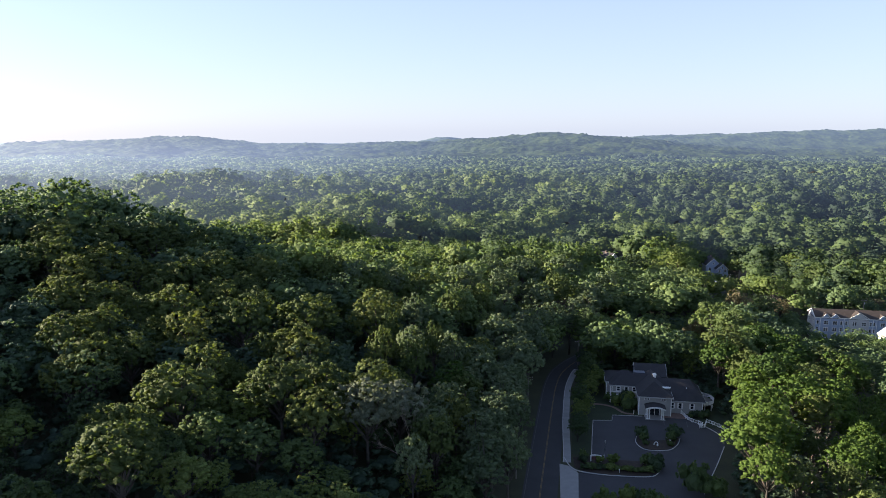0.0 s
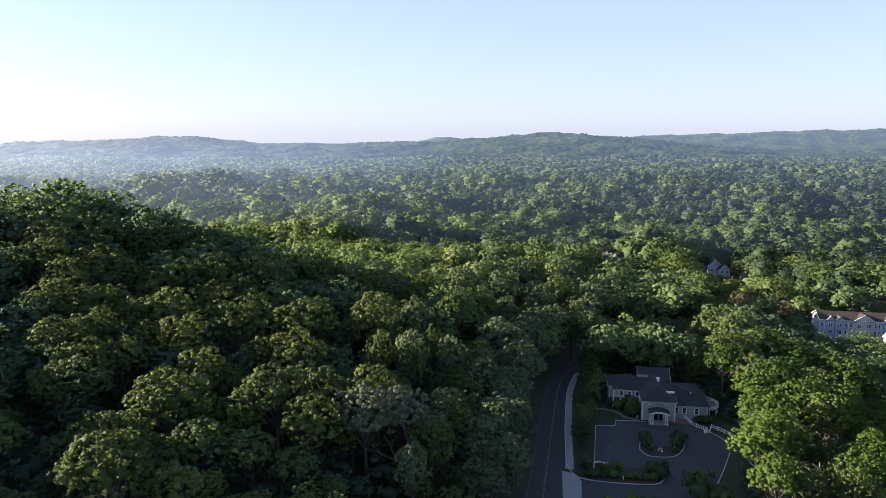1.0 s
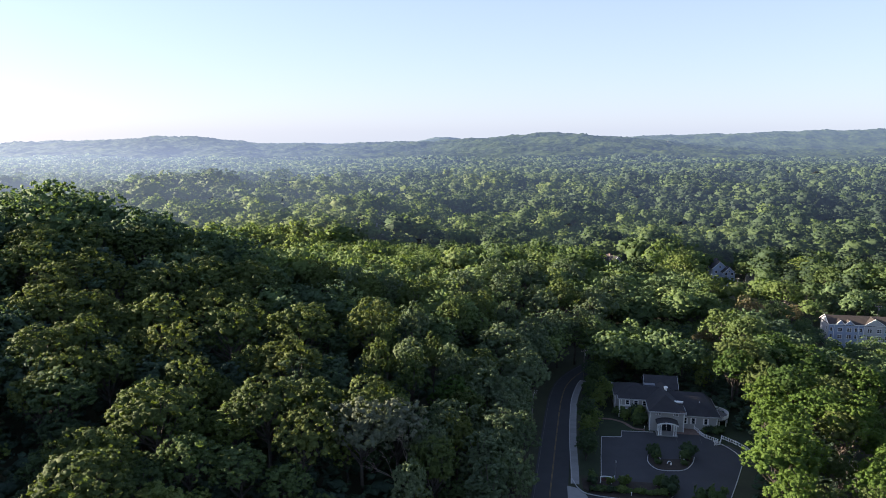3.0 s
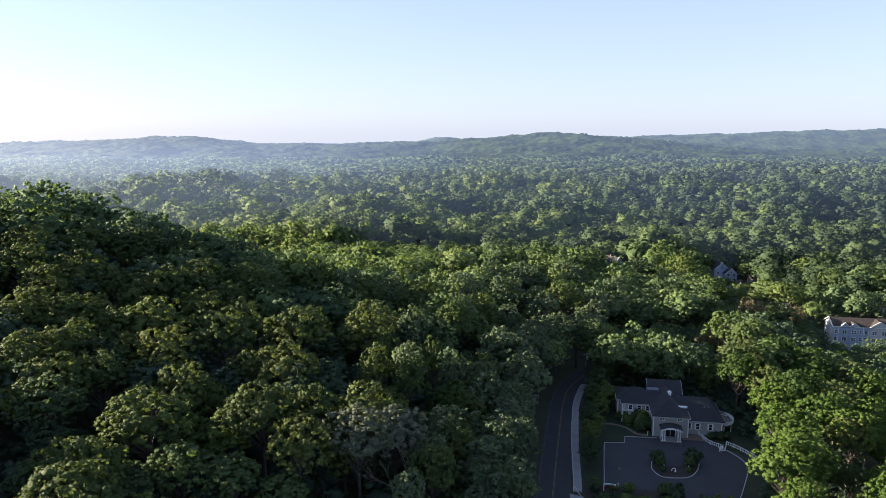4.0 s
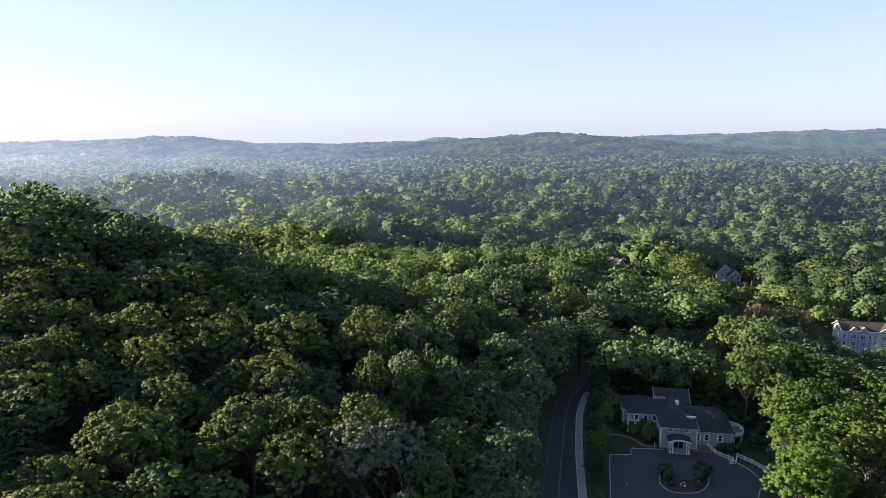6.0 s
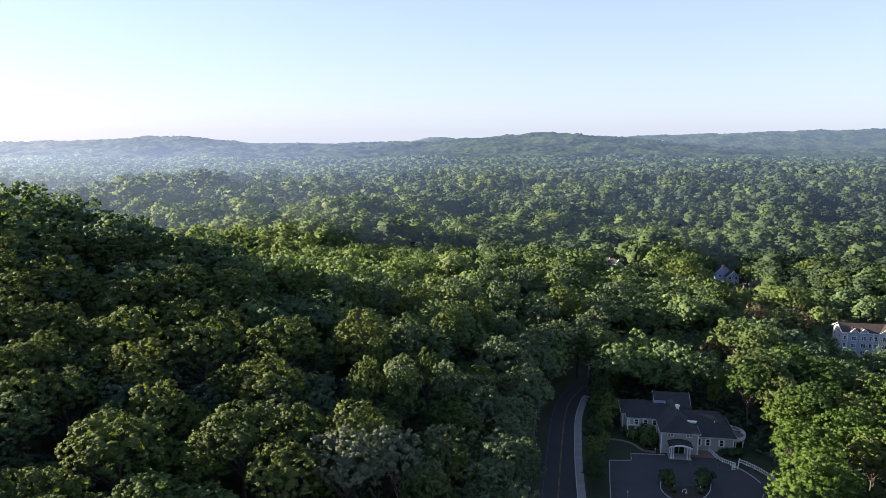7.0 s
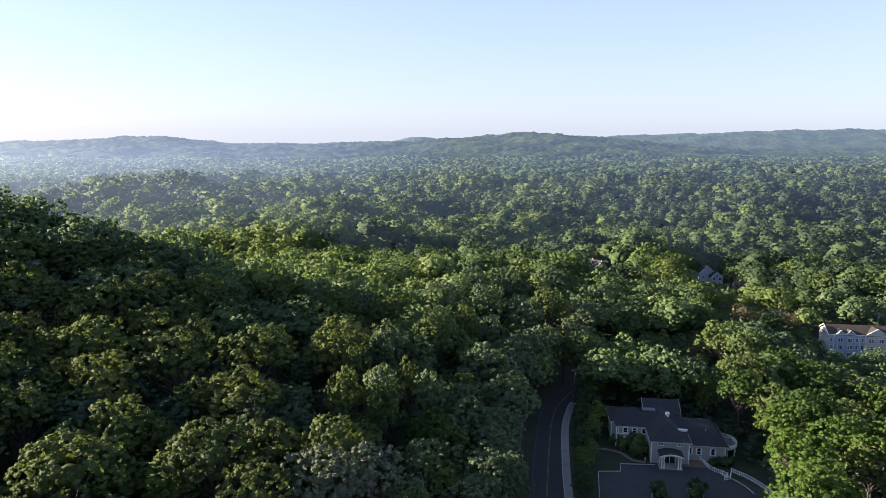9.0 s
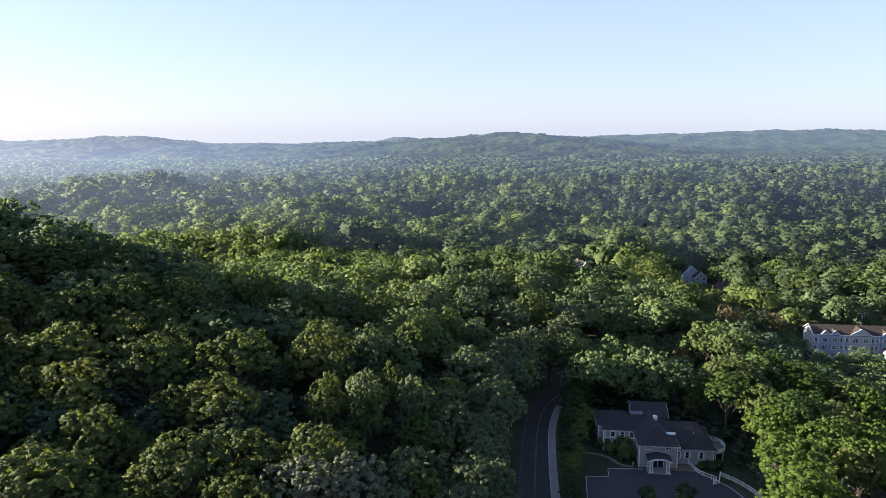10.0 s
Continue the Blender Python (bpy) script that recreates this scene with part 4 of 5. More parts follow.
for u in (-6.85, -5.75, -4.55, -3.5, -2.3, -1.25, -0.06):
    part("pilaster", box(u - 0.07, u + 0.07, 7.92, 8.0, 3.46, 5.2), trim, hall, "white upright board between the windows")
for u in (-5.6, -0.9):
    window(hall, u, 7.98, 1.7, 0.85, 1.3, bars=0)
for u in (9.3, 11.4, 14.6):
    window(hall, u, 2.58, 2.3, 0.75, 1.5, bars=0)
    for a in (u - 0.72, u + 0.5):
        part("shutter", box(a, a + 0.22, 2.5, 2.6, 1.5, 3.1), trim, hall)
window(hall, -8.32, 14, 4.2, 1.0, 1.2, "left", 0)
door = part("door", join([box(2.9, 3.05, -0.1, 0.02, 0, 2.35), box(5.45, 5.6, -0.1, 0.02, 0, 2.35), box(2.9, 5.6, -0.1, 0.02, 2.3, 2.5), box(4.2, 4.3, -0.09, 0.02, 0, 2.3)]), trim, hall, "white double entrance door frame with glass")
for a, b in ((3.05, 4.2), (4.3, 5.45)):
    part("pane", box(a, b, -0.05, 0, 0.1, 2.3), glass, door)
# the porch with its arched roof
porch = part("porch_floor", box(1.5, 6.8, -3.4, 0, -0.1, 0.14), concrete, hall, "pale concrete porch floor")
for u in (2.0, 2.55, 5.75, 6.3):
    v, f = tube([(u, -3.05, 0.1), (u, -3.05, 0.3), (u, -3.05, 0.32), (u, -3.05, 2.75), (u, -3.05, 2.77), (u, -3.05, 2.95)], [0.22, 0.22, 0.15, 0.13, 0.2, 0.2], 10)
    part("column", (v, f), trim, hall, "white round porch column")
for u in (2.0, 6.3):
    part("column", tube([(u, -0.3, 0.1), (u, -0.3, 2.9)], [0.14, 0.13], 8), trim, hall, "white porch column against the wall")


def arch(u0, u1, v0, v1, z, rise, thick):
    n, vs, fs = 12, [], []
    for i in range(n + 1):
        t = i / n
        u, h = u0 + (u1 - u0) * t, z + rise * (1 - (2 * t - 1) ** 2)
        vs += [(u, v0, h), (u, v1, h), (u, v1, h + thick), (u, v0, h + thick)]
    for i in range(n):
        for j in range(4):
            k = (j + 1) % 4
            p, q, r, s = i * 4 + j, i * 4 + k, i * 4 + 4 + k, i * 4 + 4 + j
            fs += [(p, q, r), (p, r, s)]
    fs += [(0, 2, 1), (0, 3, 2), (n * 4, n * 4 + 1, n * 4 + 2), (n * 4, n * 4 + 2, n * 4 + 3)]
    return np.array(vs), np.array(fs)


part("porch_arch", arch(1.45, 6.85, -3.56, -3.36, 2.82, 0.62, 0.36), trim, hall, "white arched porch fascia")
part("porch_arch", join([box(1.65, 2.0, -3.2, 0, 2.85, 3.1), box(6.3, 6.65, -3.2, 0, 2.85, 3.1)]), trim, hall, "white porch beam")
part("porch_roof", arch(1.4, 6.9, -3.45, 0.05, 3.12, 0.62, 0.12), roof_dark, hall, "dark curved porch roof")
part("cupola", join([box(4.55, 5.25, 8.6, 9.3, 8.0, 8.9), hip_roof(4.4, 5.4, 8.45, 9.45, 8.95, 0.4)]), trim, hall, "small white roof vent")
part("roof_vent", join([box(6.3, 8.6, 3.6, 4.0, 6.6, 6.95), box(6.1, 8.8, 3.5, 4.2, 6.95, 7.05)]), trim, hall, "long low white roof vent")
part("vent_pipe", tube([(13.4, 6.0, 5.5), (13.4, 6.0, 6.5)], [0.07, 0.07], 6), trim, hall)
part("skylight", join([hip_roof(-0.6, 2.6, 12.2, 14.2, 8.02, 0.12), box(-0.6, 2.6, 12.2, 14.2, 7.2, 8.0)]), membrane, hall, "pale grey flat roof patch")
# the round deck
deck_wood = surface("deck_wood", (0.10, 0.09, 0.08), (0.18, 0.165, 0.15), 1.0, 0.85)
deck = part("deck", None or (lambda n=18: (np.array([(17.4 + r * math.cos(a), 8.4 + r * math.sin(a) * 1.05, z) for z, r in ((1.9, 4.0), (2.15, 4.0)) for a in np.linspace(-1.35, 1.35, n)]
                                                    + [(17.4, 8.4, 1.9), (17.4, 8.4, 2.15)]),
                                          np.array([(n + i, n + i + 1, 2 * n + 1) for i in range(n - 1)] + [(i + 1, i, 2 * n) for i in range(n - 1)]
                                                   + [(i, i + 1, n + i + 1) for i in range(n - 1)] + [(i, n + i + 1, n + i) for i in range(n - 1)])))(), deck_wood, hall, "round weathered timber deck")
for a in np.linspace(-1.3, 1.3, 5):
    u, v = 17.4 + 3.8 * math.cos(a), 8.4 + 3.9 * math.sin(a)
    part("post", box(u - 0.12, u + 0.12, v - 0.12, v + 0.12, -0.6, 1.95), trim, hall)
ring = [(17.4 + 3.95 * math.cos(a), 8.4 + 4.1 * math.sin(a)) for a in np.linspace(-1.35, 1.35, 40)]
part("rail", join([tube([(u, v, z) for u, v in ring], [0.06] * 40, 4) for z in (2.3, 3.1)]), trim, deck, "white deck rail")
for u, v in ring:
    part("baluster", box(u - 0.07, u + 0.07, v - 0.07, v + 0.07, 2.1, 3.1), trim, deck)

# ---- white fences by the ramp ----


def fence(line, label):
    ob = tagged(new("fence"), label, "fence", "fences by the ramp")
    pts = smooth_line(line, 0.45)
    for z in (0.28, 0.95):
        part("rail", strip(pts, -0.04, 0.04, z, z + 0.11), trim, ob)
    for i, (x, y) in enumerate(pts):
        if i % 4 == 0:
            part("post", box(x - 0.08, x + 0.08, y - 0.08, y + 0.08, 0.0, 1.18), trim, ob)
        else:
            part("picket", box(x - 0.06, x + 0.06, y - 0.025, y + 0.025, 0.2, 1.0), trim, ob)
    return ob


fence([(66.6, 188.0), (66.9, 185.4), (67.4, 182.6), (69.6, 179.9)], "white picket fence along the entrance ramp")
fence([(69.6, 179.6), (68.3, 178.3), (69.6, 178.4), (71.3, 181.6)], "white picket fence turning at the foot of the ramp")
fence([(71.5, 181.9), (73.4, 179.0), (74.9, 175.4), (75.6, 171.8), (75.6, 168)], "white picket fence curving along the car park edge")

# ---- shrubs ----
shrub_protos = []
for i in range(4):
    n = 5
    c = np.array([(rng.uniform(-0.7, 0.7), rng.uniform(-0.7, 0.7), rng.uniform(0.5, 1.1)) for _ in range(n)])
    shrub_protos.append(sprays(c, rng.uniform(0.5, 0.85, n), 26, 12, 0.13, 0.88, -0.8)[:2])
shrub_data = {}


def shrub(x, y, s, tall, label):
    k = int(rng.integers(4))
    ob = new("shrub")
    if k not in shrub_data:
        shrub_data[k] = part("foliage", shrub_protos[k], leaves, ob).data
    else:
        new("foliage", shrub_data[k]).parent = ob
    ob.matrix_world = pose(x, y, float(land(x, y)) + 0.05, 0, 0, rng.uniform(0, 360)) @ Matrix.Diagonal((s, s, s * tall, 1))
    tagged(ob, label, "shrub", "shrubs of the beds")


for x in np.linspace(33.2, 48.5, 13):
    shrub(x, 155.6 - (x - 33) * 0.12 + rng.uniform(-0.4, 0.4), rng.uniform(0.8, 1.15), 0.9, "low dark clipped hedge shrub in a bed")
for x, y in ((34.5, 160.3), (37.5, 159.3), (40.2, 158.6), (33, 158.5)):
    shrub(x, y, rng.uniform(0.9, 1.3), 1.2, "dark rounded shrub beside the sign")
for x, y, s in ((49.6, 155.6, 2.0), (48.6, 157.0, 1.6), (51.2, 172.6, 1.7), (51.6, 171.2, 1.2), (59.2, 172.9, 1.8), (58.7, 171.0, 1.3), (51.0, 168.2, 0.8), (57.0, 167.5, 0.8)):
    shrub(x, y, s, 1.25, "leafy dark ornamental shrub in a kerbed bed")
for x, y, s in ((52.3, 194.4, 1.9), (53.4, 192.0, 1.8), (52.2, 190.0, 1.4), (49.6, 195.3, 1.3), (54.0, 194.6, 2.0), (50.8, 196.4, 1.5), (48.0, 197.6, 1.2)):
    shrub(x, y, s, 1.35, "large dark shrub against the building wall")
for x, y, s in ((70.0, 185.6, 1.3), (71.2, 184.8, 1.2), (69.0, 186.3, 1.0), (72.5, 185.5, 1.1)):
    shrub(x, y, s, 1.1, "low shrub before the wing of the building")
for x, y, s in ((41.6, 140.3, 1.5), (43.4, 139.2, 1.7), (45.2, 138.6, 1.6), (35.5, 139.0, 1.8), (33.2, 137.6, 1.7), (38, 139.6, 1.9)):
    shrub(x, y, s, 1.4, "bushy dark shrub beside the driveway")

# ---- small things about the car park ----
sign = new("sign_board")
sign.matrix_world = pose(36.6, 158.9, 0.1, 0, 0, -8)
tagged(sign, "white-framed red entrance sign board on two posts", "sign")
for u in (-1.2, 1.2):
    part("post", box(u - 0.1, u + 0.1, -0.1, 0.1, 0, 1.55), trim, sign)
part("board", box(-1.1, 1.1, -0.04, 0.04, 0.45, 1.2), sign_red, sign, "dull red board")
part("cap", join([arch(-1.35, 1.35, -0.12, 0.12, 1.4, 0.16, 0.14)]), trim, sign)
ornament = tagged(new("garden_ornament"), "small white garden arch and ball in the bed", "ornament")
ornament.matrix_world = pose(53.6, 167.8, 0.1, 0, 0, 10)
part("arch", tube([(0.55 * math.cos(a), 0, 0.15 + 0.75 * math.sin(a)) for a in np.linspace(0.1, 3.05, 9)], [0.09] * 9, 6), trim, ornament)
part("ball", (ICO_V * 0.28 + (0.2, -0.4, 0.25), ICO_F), trim, ornament)
for x, y in ((47.6, 157.9), (40.8, 153.2), (57.5, 169.0), (38.9, 160.6), (66.7, 184.6), (53.4, 188.1)):
    ob = tagged(new("bollard_light"), "small white path light on a short post", "path light", "path lights")
    ob.matrix_world = pose(x, y, 0.1)
    part("post", tube([(0, 0, 0), (0, 0, 0.6)], [0.07, 0.07], 6), trim, ob)
    part("head", tube([(0, 0, 0.6), (0, 0, 0.62), (0, 0, 0.85), (0, 0, 0.9)], [0.08, 0.14, 0.14, 0.03], 8), trim, ob)
ob = tagged(new("lamp_post"), "slim dark lamp post by the car park bed", "lamp post")
ob.matrix_world = pose(38.9, 159.9, 0.05)
part("pole", tube([(0, 0, 0), (0, 0, 4.4)], [0.07, 0.05], 6), metal, ob)
part("lantern", tube([(0, 0, 4.4), (0, 0, 4.5), (0, 0, 4.9), (0, 0, 5.05)], [0.08, 0.2, 0.16, 0.03], 6), metal, ob)
ob = tagged(new("mailbox"), "small white roadside mailbox on a post", "mailbox")
ob.matrix_world = pose(24.4, 189.5, 0.2)
part("post", box(-0.06, 0.06, -0.06, 0.06, -0.3, 1.0), pole_wood, ob)
part("box", join([box(-0.14, 0.14, -0.28, 0.28, 1.0, 1.2), arch(-0.14, 0.14, -0.28, 0.28, 1.2, 0.08, 0.02)]), trim, ob)


def utility_pole(x, y, h, turn, arms, label):
    ob = tagged(new("utility_pole"), label, "utility pole", "utility poles")
    ob.matrix_world = pose(x, y, float(land(x, y)), 0, 0, turn)
    part("mast", tube([(0, 0, -0.5), (0, 0, h * 0.5), (0.03, 0, h)], [0.17, 0.14, 0.1], 8), pole_wood, ob)
    for z in arms:
        arm = part("crossarm", box(-1.3, 1.3, -0.07, 0.07, z - 0.07, z + 0.07), pole_wood, ob)
        for u in (-1.15, -0.5, 0.5, 1.15):
            part("insulator", tube([(u, 0, z + 0.05), (u, 0, z + 0.1), (u, 0, z + 0.26)], [0.07, 0.05, 0.07], 6), trim, arm)
    part("transformer", tube([(0.32, 0, h - 2.2), (0.32, 0, h - 2.18), (0.32, 0, h - 1.3), (0.32, 0, h - 1.28)], [0.05, 0.24, 0.24, 0.05], 10), metal, ob, "grey drum transformer")
    return ob


utility_pole(45.0, 227.4, 9.8, 25, (9.2,), "weathered timber utility pole beside the bend")
utility_pole(24.6, 195.3, 8.3, 10, (7.9, 7.3), "timber utility pole with a crossarm beside the road")
utility_pole(16.6, 150.5, 8.8, 10, (8.3,), "timber utility pole at the wood's edge")
utility_pole(36.6, 244, 10.5, 20, (10.1,), "timber utility pole among the trees")
utility_pole(183, 300, 13.0, -10, (12.5,), "timber utility pole behind the terrace")
utility_pole(148.5, 360, 12.0, 0, (11.5,), "weathered timber pole standing among trees")


def wire(a, b, sag):
    pts = [tuple(Vector(a).lerp(Vector(b), t) - Vector((0, 0, sag * 4 * t * (1 - t)))) for t in np.linspace(0, 1, 13)]
    ob = mesh_object("wire", *tube(pts, [0.022] * 13, 4), roof_dark)
    tagged(ob, "thin dark overhead wire between poles", "wire", "overhead wires")


for du in (-1.1, 1.1):
    wire((183 + du, 300, 5.4), (118 + du, 318, 5.0), 1.0)
    wire((183 + du, 300, 5.4), (262 + du, 282, 5.0), 1.2)
wire((24.6, 195.3, 8.1), (16.6, 150.5, 8.6), 0.6)
wire((24.6, 195.3, 8.1), (36.6, 244, 10.2), 0.6)

# ---- the terrace of houses ----
row = new("terraced_houses")
row.matrix_world = pose(153.6, 283.4, -6.2, 0, 0, -10.5)
tagged(row, "terrace of blue and pale houses with white gables, brown roof", "houses")
LEN = 52.0
part("wall", box(0, LEN, 0, 9.6, -2, 8.75), siding_blue, row, "blue-grey clapboard wall")
v, f = hip_roof(-0.4, LEN + 0.4, -0.45, 10.05, 8.8, 2.6, 0, 0)
r = part("roof", (v, f), roof_brown, row, "sunlit brown shingle roof")
part("gutter", box(-0.4, LEN + 0.4, -0.55, -0.42, 8.62, 8.84), trim, r, "white gutter")
gable = (np.array([(0, 0, 8.6), (0, 9.6, 8.6), (0, 4.8, 11.05), (0.2, 0, 8.6), (0.2, 9.6, 8.6), (0.2, 4.8, 11.05)]), np.array([(0, 2, 1), (3, 4, 5), (0, 3, 5), (0, 5, 2), (1, 2, 5), (1, 5, 4)]))
for shift in (0, LEN - 0.2):
    part("wall", (gable[0] + (shift, 0, 0), gable[1]), siding_pale, row, "pale gable wall")
part("wall", box(-0.06, 0, 0, 9.6, -2, 8.7), siding_pale, row, "pale end wall")
part("rake_board", join([tube([(-0.42, -0.5, 8.75), (-0.42, 4.8, 11.4), (-0.42, 10.1, 8.75)], [0.16, 0.16, 0.16], 4)]), trim, row, "white gable board")


def cross_gable(u, w, rise, out, mat, label):
    """A small gabled front rising through the eaves."""
    h = 8.75
    v = np.array([(u - w / 2, -out, h - 0.1), (u + w / 2, -out, h - 0.1), (u, -out, h + rise), (u - w / 2, 5, h - 0.1), (u + w / 2, 5, h - 0.1), (u, 5, h + rise)])
    g = part("gable", (v, np.array([(0, 1, 2), (3, 5, 4), (0, 3, 4), (0, 4, 1)])), mat, row, label)
    v2, f2 = hip_roof(-out - 0.25, 5.0, u - w / 2 - 0.3, u + w / 2 + 0.3, h - 0.02, rise + 0.22, 0, 0)
    part("roof", (v2[:, [1, 0, 2]], f2[:, ::-1]), roof_brown, g)
    part("rake_board", tube([(u - w / 2 - 0.3, -out - 0.22, h + 0.02), (u, -out - 0.22, h + rise + 0.24), (u + w / 2 + 0.3, -out - 0.22, h + 0.02)], [0.17, 0.17, 0.17], 4), trim, g, "white gable board")
    return g


for m0 in (0.0, 21.3, 42.6):
    for u in (4.0, 7.4):
        if m0 + u < LEN - 1:
            part("bay", box(m0 + u - 1.5, m0 + u + 1.5, -0.35, 0.05, -2, 8.7), siding_blue, row, "blue-grey projecting bay")
            cross_gable(m0 + u, 2.9, 1.5, 0.36, siding_blue, "small blue gable")
            for z in (6.7, 3.9, 1.1):
                window(row, m0 + u, -0.37, z, 1.5, 1.4)
    if m0 + 16.5 < LEN:
        part("bay", box(m0 + 12.9, m0 + 20.1, -0.5, 0.05, -2, 8.7), siding_pale, row, "pale projecting house front")
        cross_gable(m0 + 16.5, 7.2, 2.35, 0.52, siding_pale, "wide pale gable")
        for z in (6.7, 3.9):
            for u in (14.7, 18.2):
                window(row, m0 + u, -0.52, z, 1.5, 1.4)
        balcony = part("balcony", box(m0 + 13.4, m0 + 19.6, -1.5, -0.5, 2.3, 2.5), trim, row, "white balcony")
        part("handrail", box(m0 + 13.4, m0 + 19.6, -1.5, -1.42, 3.2, 3.3), trim, balcony)
    for u in (0.9, 9.9, 11.8, 20.9):
        if m0 + u < LEN - 1:
            for z in (6.7, 3.9):
                window(row, m0 + u, -0.02, z, 0.75, 1.4, bars=0)
            part("corner_board", box(m0 + u + 0.9, m0 + u + 1.08, -0.06, 0.05, -1, 8.6), trim, row)
for v_ in (2.2, 7.2):
    for z in (6.7, 3.9):
        window(row, -0.08, v_, z, 0.85, 1.4, "left", 0)


# ---- houses among the trees ----


def house(x, y, turn, w, d, h, rise, wall_mat, roof_mat, label, wing=None, base=None):
    """A gabled house whose gable looks along local -y; an optional lower wing stands forward at one side."""
    z = float(land(x, y)) if base is None else base
    ob = tagged(new("house"), label, "house", "houses in the valley")
    ob.matrix_world = pose(x, y, z, 0, 0, turn)

    def block(u, v, ww, dd, hh, rr):
        g = np.array([(u - ww / 2, v, -1.5), (u + ww / 2, v, -1.5), (u + ww / 2, v, hh), (u, v, hh + rr), (u - ww / 2, v, hh)])
        vs = np.concatenate([g, g + (0, dd, 0)])
        fs = [(0, 1, 2), (0, 2, 4), (4, 2, 3), (6, 5, 7), (7, 5, 9), (7, 9, 8)]
        for i, j in ((1, 2), (4, 0)):
            fs += [(i, i + 5, j + 5), (i, j + 5, j)]
        part("wall", (vs, np.array(fs)), wall_mat, ob)
        e, t = 0.45, 0.2
        k = rr / (ww / 2)
        for sgn in (-1, 1):
            a, b = (u, hh + rr + 0.06), (u + sgn * (ww / 2 + e), hh - e * k + 0.06)
            q = np.array([(a[0], v - e, a[1]), (b[0], v - e, b[1]), (b[0], v + dd + e, b[1]), (a[0], v + dd + e, a[1])])
            q = np.concatenate([q, q + (0, 0, t)])
            fr = np.array([(0, 1, 2), (0, 2, 3), (4, 6, 5), (4, 7, 6), (0, 4, 5), (0, 5, 1), (1, 5, 6), (1, 6, 2), (2, 6, 7), (2, 7, 3), (3, 7, 4), (3, 4, 0)])
            part("roof", (q, fr), roof_mat, ob)
        part("rake_board", tube([(u - ww / 2 - e, v - e - 0.05, hh - e * k + 0.1), (u, v - e - 0.05, hh + rr + 0.15), (u + ww / 2 + e, v - e - 0.05, hh - e * k + 0.1)], [0.17] * 3, 4), trim, ob, "white gable board")
        for zz in np.arange(1.5, hh - 0.4, 2.9):
            for q in ((-ww / 4, ww / 4) if ww > 4.5 else (0,)):
                window(ob, u + q, v - 0.02, zz, 1.1, 1.4, bars=0)
        if hh + rr * 0.4 > 0 and rr > 2.2:
            window(ob, u, v - 0.02, hh + rr * 0.25, 0.9, 1.0, bars=0)

    block(0, 0, w, d, h, rise)
    if wing:
        block(*wing)
    part("chimney", box(-0.5, 0.3, d * 0.6, d * 0.6 + 0.8, h, h + rise + 1.0), brick_paving, ob, "brick chimney")
    return ob


house(160.5, 413, -8, 8.0, 12, 9.5, 3.8, siding_blue, roof_dark, "grey-blue gabled house with white trim among trees", (4.0, -5, 6.4, 6, 8.0, 3.0))
house(184, 421, -20, 8.0, 10, 9.0, 3.6, siding, roof_dark, "grey gabled house half hidden by trees")
house(103, 421, 30, 7.5, 10, 8.0, 3.4, siding_pale, roof_dark, "pale gabled house half hidden by trees")
house(-57, 503, 10, 8, 11, 10.5, 4.0, siding, roof_dark, "grey gabled house in the valley wood", (7.5, -1, 7, 8, 9.5, 3.6))
house(-42, 508, -15, 8, 11, 10.5, 4.0, siding, roof_dark, "grey gabled house in the valley wood")
house(78, 748, 0, 9, 12, 10, 5, siding_pale, roof_dark, "pale gabled house in the valley wood", (8, -2, 7, 8, 8.5, 4))
house(171.5, 250, -10, 13, 12, 8.6, 6.0, trim, siding_pale, "white gabled house at the end of the terrace")
for x, y, turn in ((1080, 2680, 0), (1128, 2660, 20), (1190, 2690, -15), (1215, 2640, 10), (1255, 2700, 0), (1010, 2620, 30), (805, 2560, 0)):
    house(x, y, turn, 9, 12, 9, 4, siding, roof_dark, "small pale house on the far wooded ridge", base=float(land(x, y)) - 1.5)

# ---- single trees with a look of their own ----


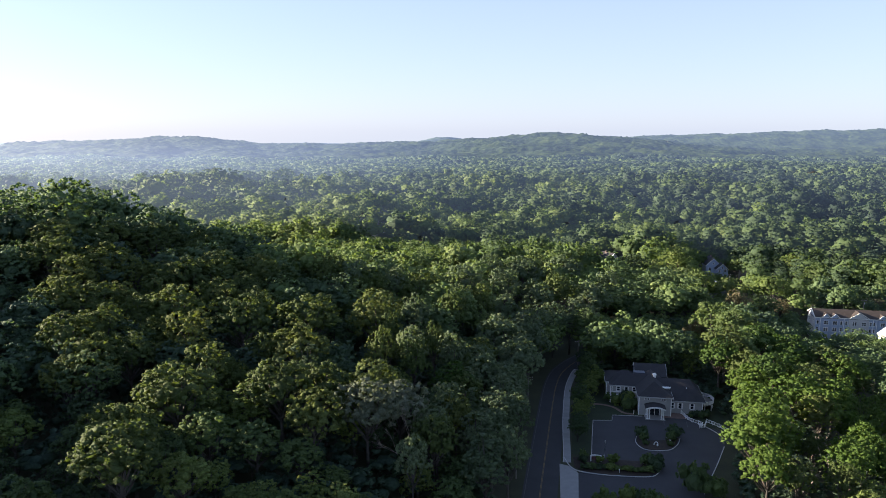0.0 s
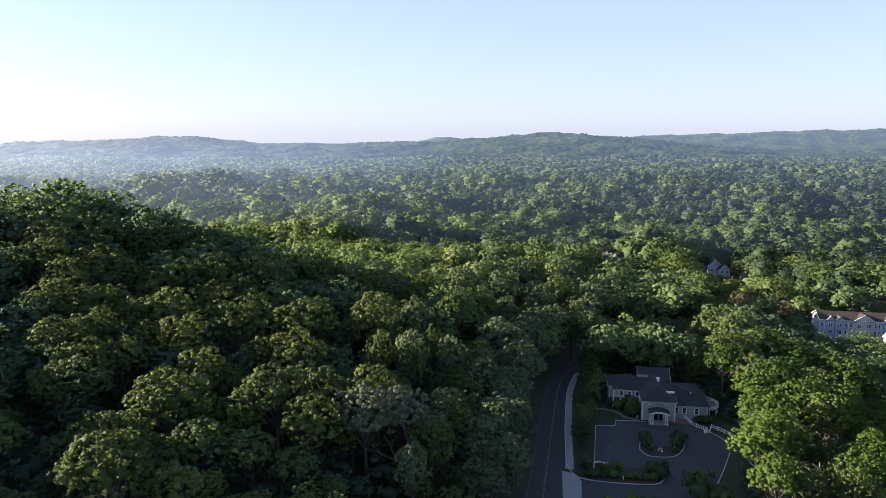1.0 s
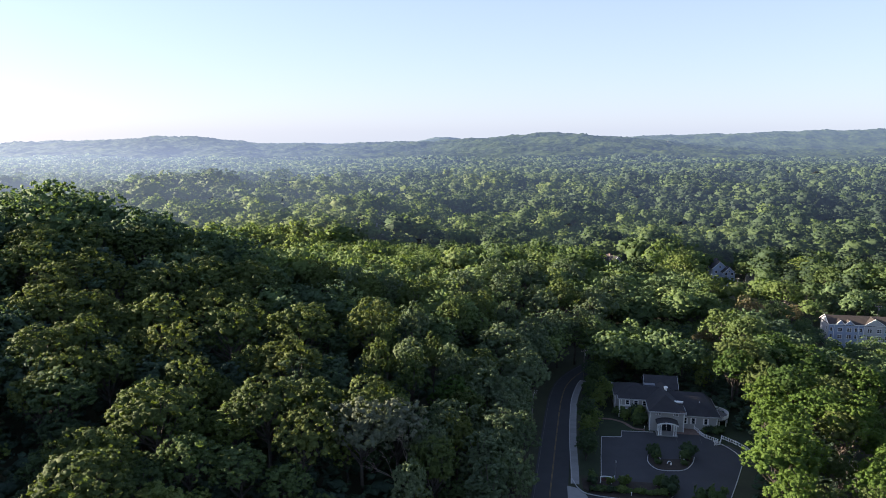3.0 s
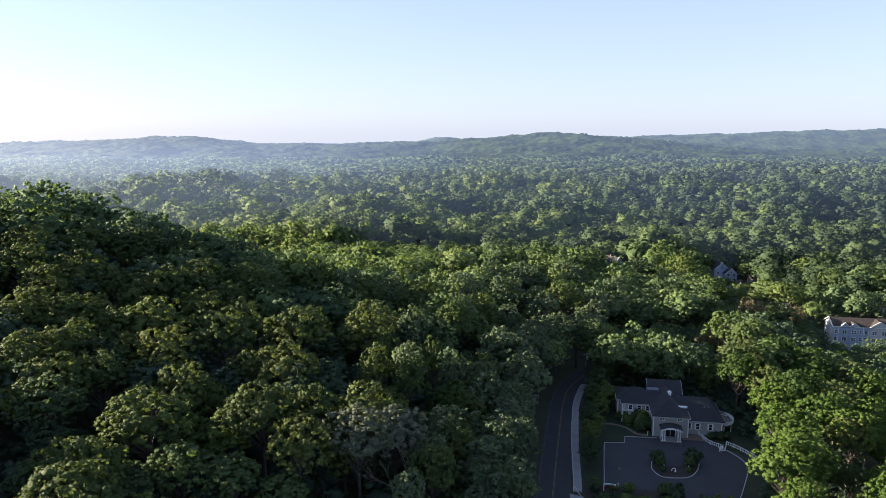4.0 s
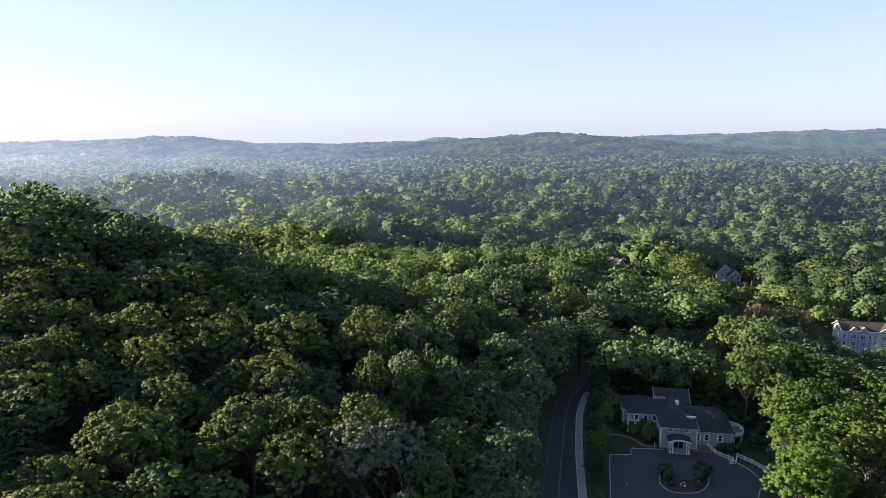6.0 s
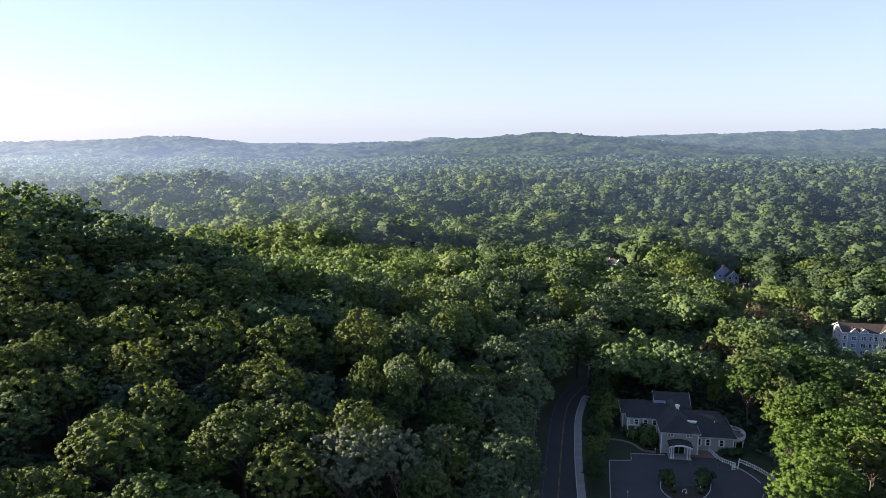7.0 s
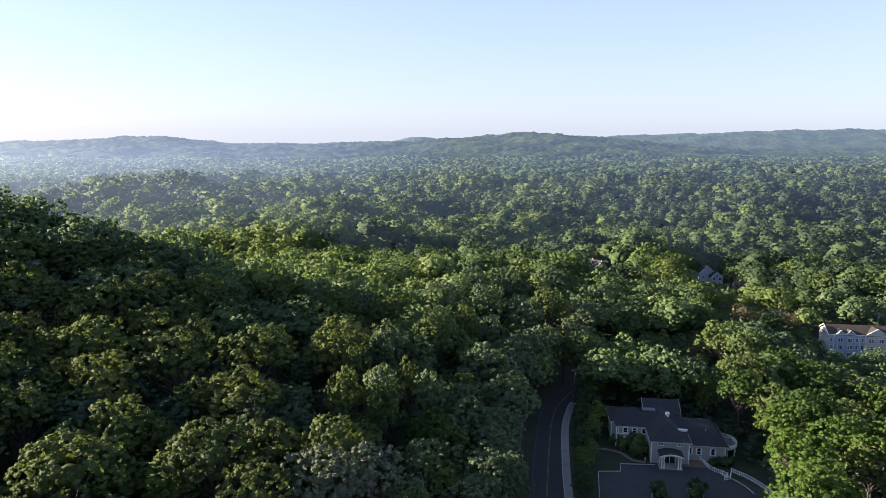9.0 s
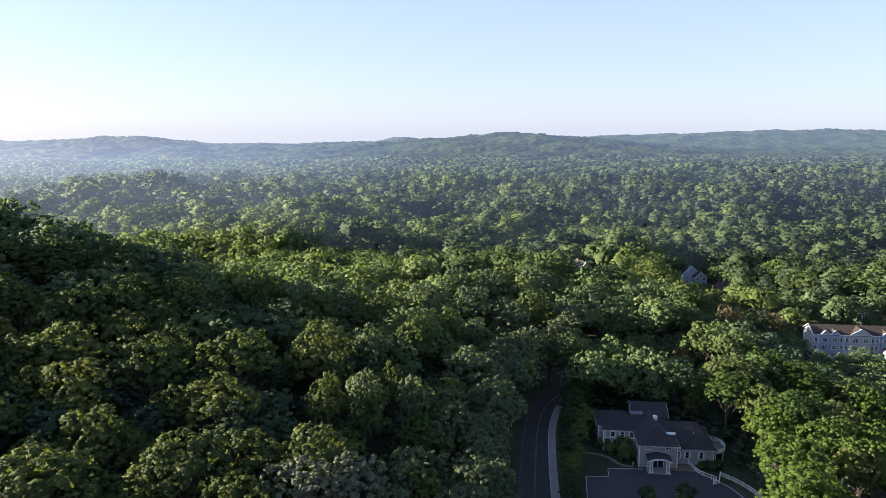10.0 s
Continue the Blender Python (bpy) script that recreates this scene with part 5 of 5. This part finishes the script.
def bare_tree(x, y, h, label):
    """A leafless tree: a trunk that forks again and again."""
    ob = tagged(new("tree"), label, "tree", "bare trees")
    bits = []

    def grow(p, d, length, rad, level):
        q = p + d * length
        bits.append(tube([p, p.lerp(q, 0.5) + Vector(rng.normal(size=3)) * length * 0.04, q], [rad, rad * 0.8, rad * 0.6], 4))
        if level:
            for i in range(3 if level > 1 else 4):
                n = (d + Vector(rng.normal(size=3)) * 0.38 + Vector((0, 0, 0.12))).normalized()
                grow(p.lerp(q, rng.uniform(0.55, 1.0)), n, length * rng.uniform(0.55, 0.8), rad * 0.5, level - 1)

    grow(Vector((0, 0, -0.5)), Vector((0, 0, 1)), h * 0.38, h * 0.011, 4)
    part("trunk", join(bits), pale_bark, ob)
    ob.matrix_world = pose(x, y, float(land(x, y)))
    return ob


for x, y, h in ((74.8, 241, 17), (85.6, 154.5, 13.5), (91, 155.5, 11), (76, 139, 11), (88.5, 152, 8), (118, 262, 17), (142, 300, 18), (160, 372, 16), (-7, 139, 21), (101, 272, 15)):
    bare_tree(x, y, h, "leafless grey-brown tree among green ones")


def special(kind, x, y, size, mat, label):
    return tagged(tree(kind, x, y, size, size, rng.uniform(0, 360), mat), label)


special(2, -15.5, 138, 1.2, leaves_pale, "pale grey-green blossoming tree with a visible trunk")
special(0, 2.5, 168, 1.02, leaves_fresh, "small bright yellow-green tree on the slope")
special(9, -9.0, 143, 1.15, leaves_pale, "pale grey-green blossoming tree on the slope")
for k, x, y, s in ((8, 57, 227, 0.7), (6, 79, 214, 0.7), (6, 64, 222, 0.6), (6, 51.5, 226, 0.6), (6, 48.6, 226.5, 0.5), (6, 57.5, 236.0, 0.6), (0, 45.5, 219.5, 0.5), (6, 62, 230, 0.65)):
    special(k, x, y, s, leaves, "rounded green broadleaf tree behind the building")
for k, x, y, s in ((1, 124, 291, 1.1), (5, 120, 214, 0.8), (8, 112, 196, 0.6), (4, 146, 298, 0.8), (1, 96, 262, 0.7)):
    special(k, x, y, s, leaves_brown, "brownish half-bare tree with thin foliage")
shrub(55.2, 144.6, 2.9, 1.7, "tall dense dark green bush at the car park edge")
shrub(57.4, 141.8, 2.3, 1.3, "tall dense dark green bush at the car park edge")
for x, y, s in ((42.6, 206, 0.36), (43.5, 199, 0.34), (38.5, 190, 0.38), (36.8, 181, 0.34), (40, 187.0, 0.3), (34.2, 170, 0.36), (36.0, 174, 0.3), (46.5, 205, 0.4), (46, 214, 0.45)):
    special(6, x, y, s * 1.25, leaves, "young bushy dark tree on the verge lawn")
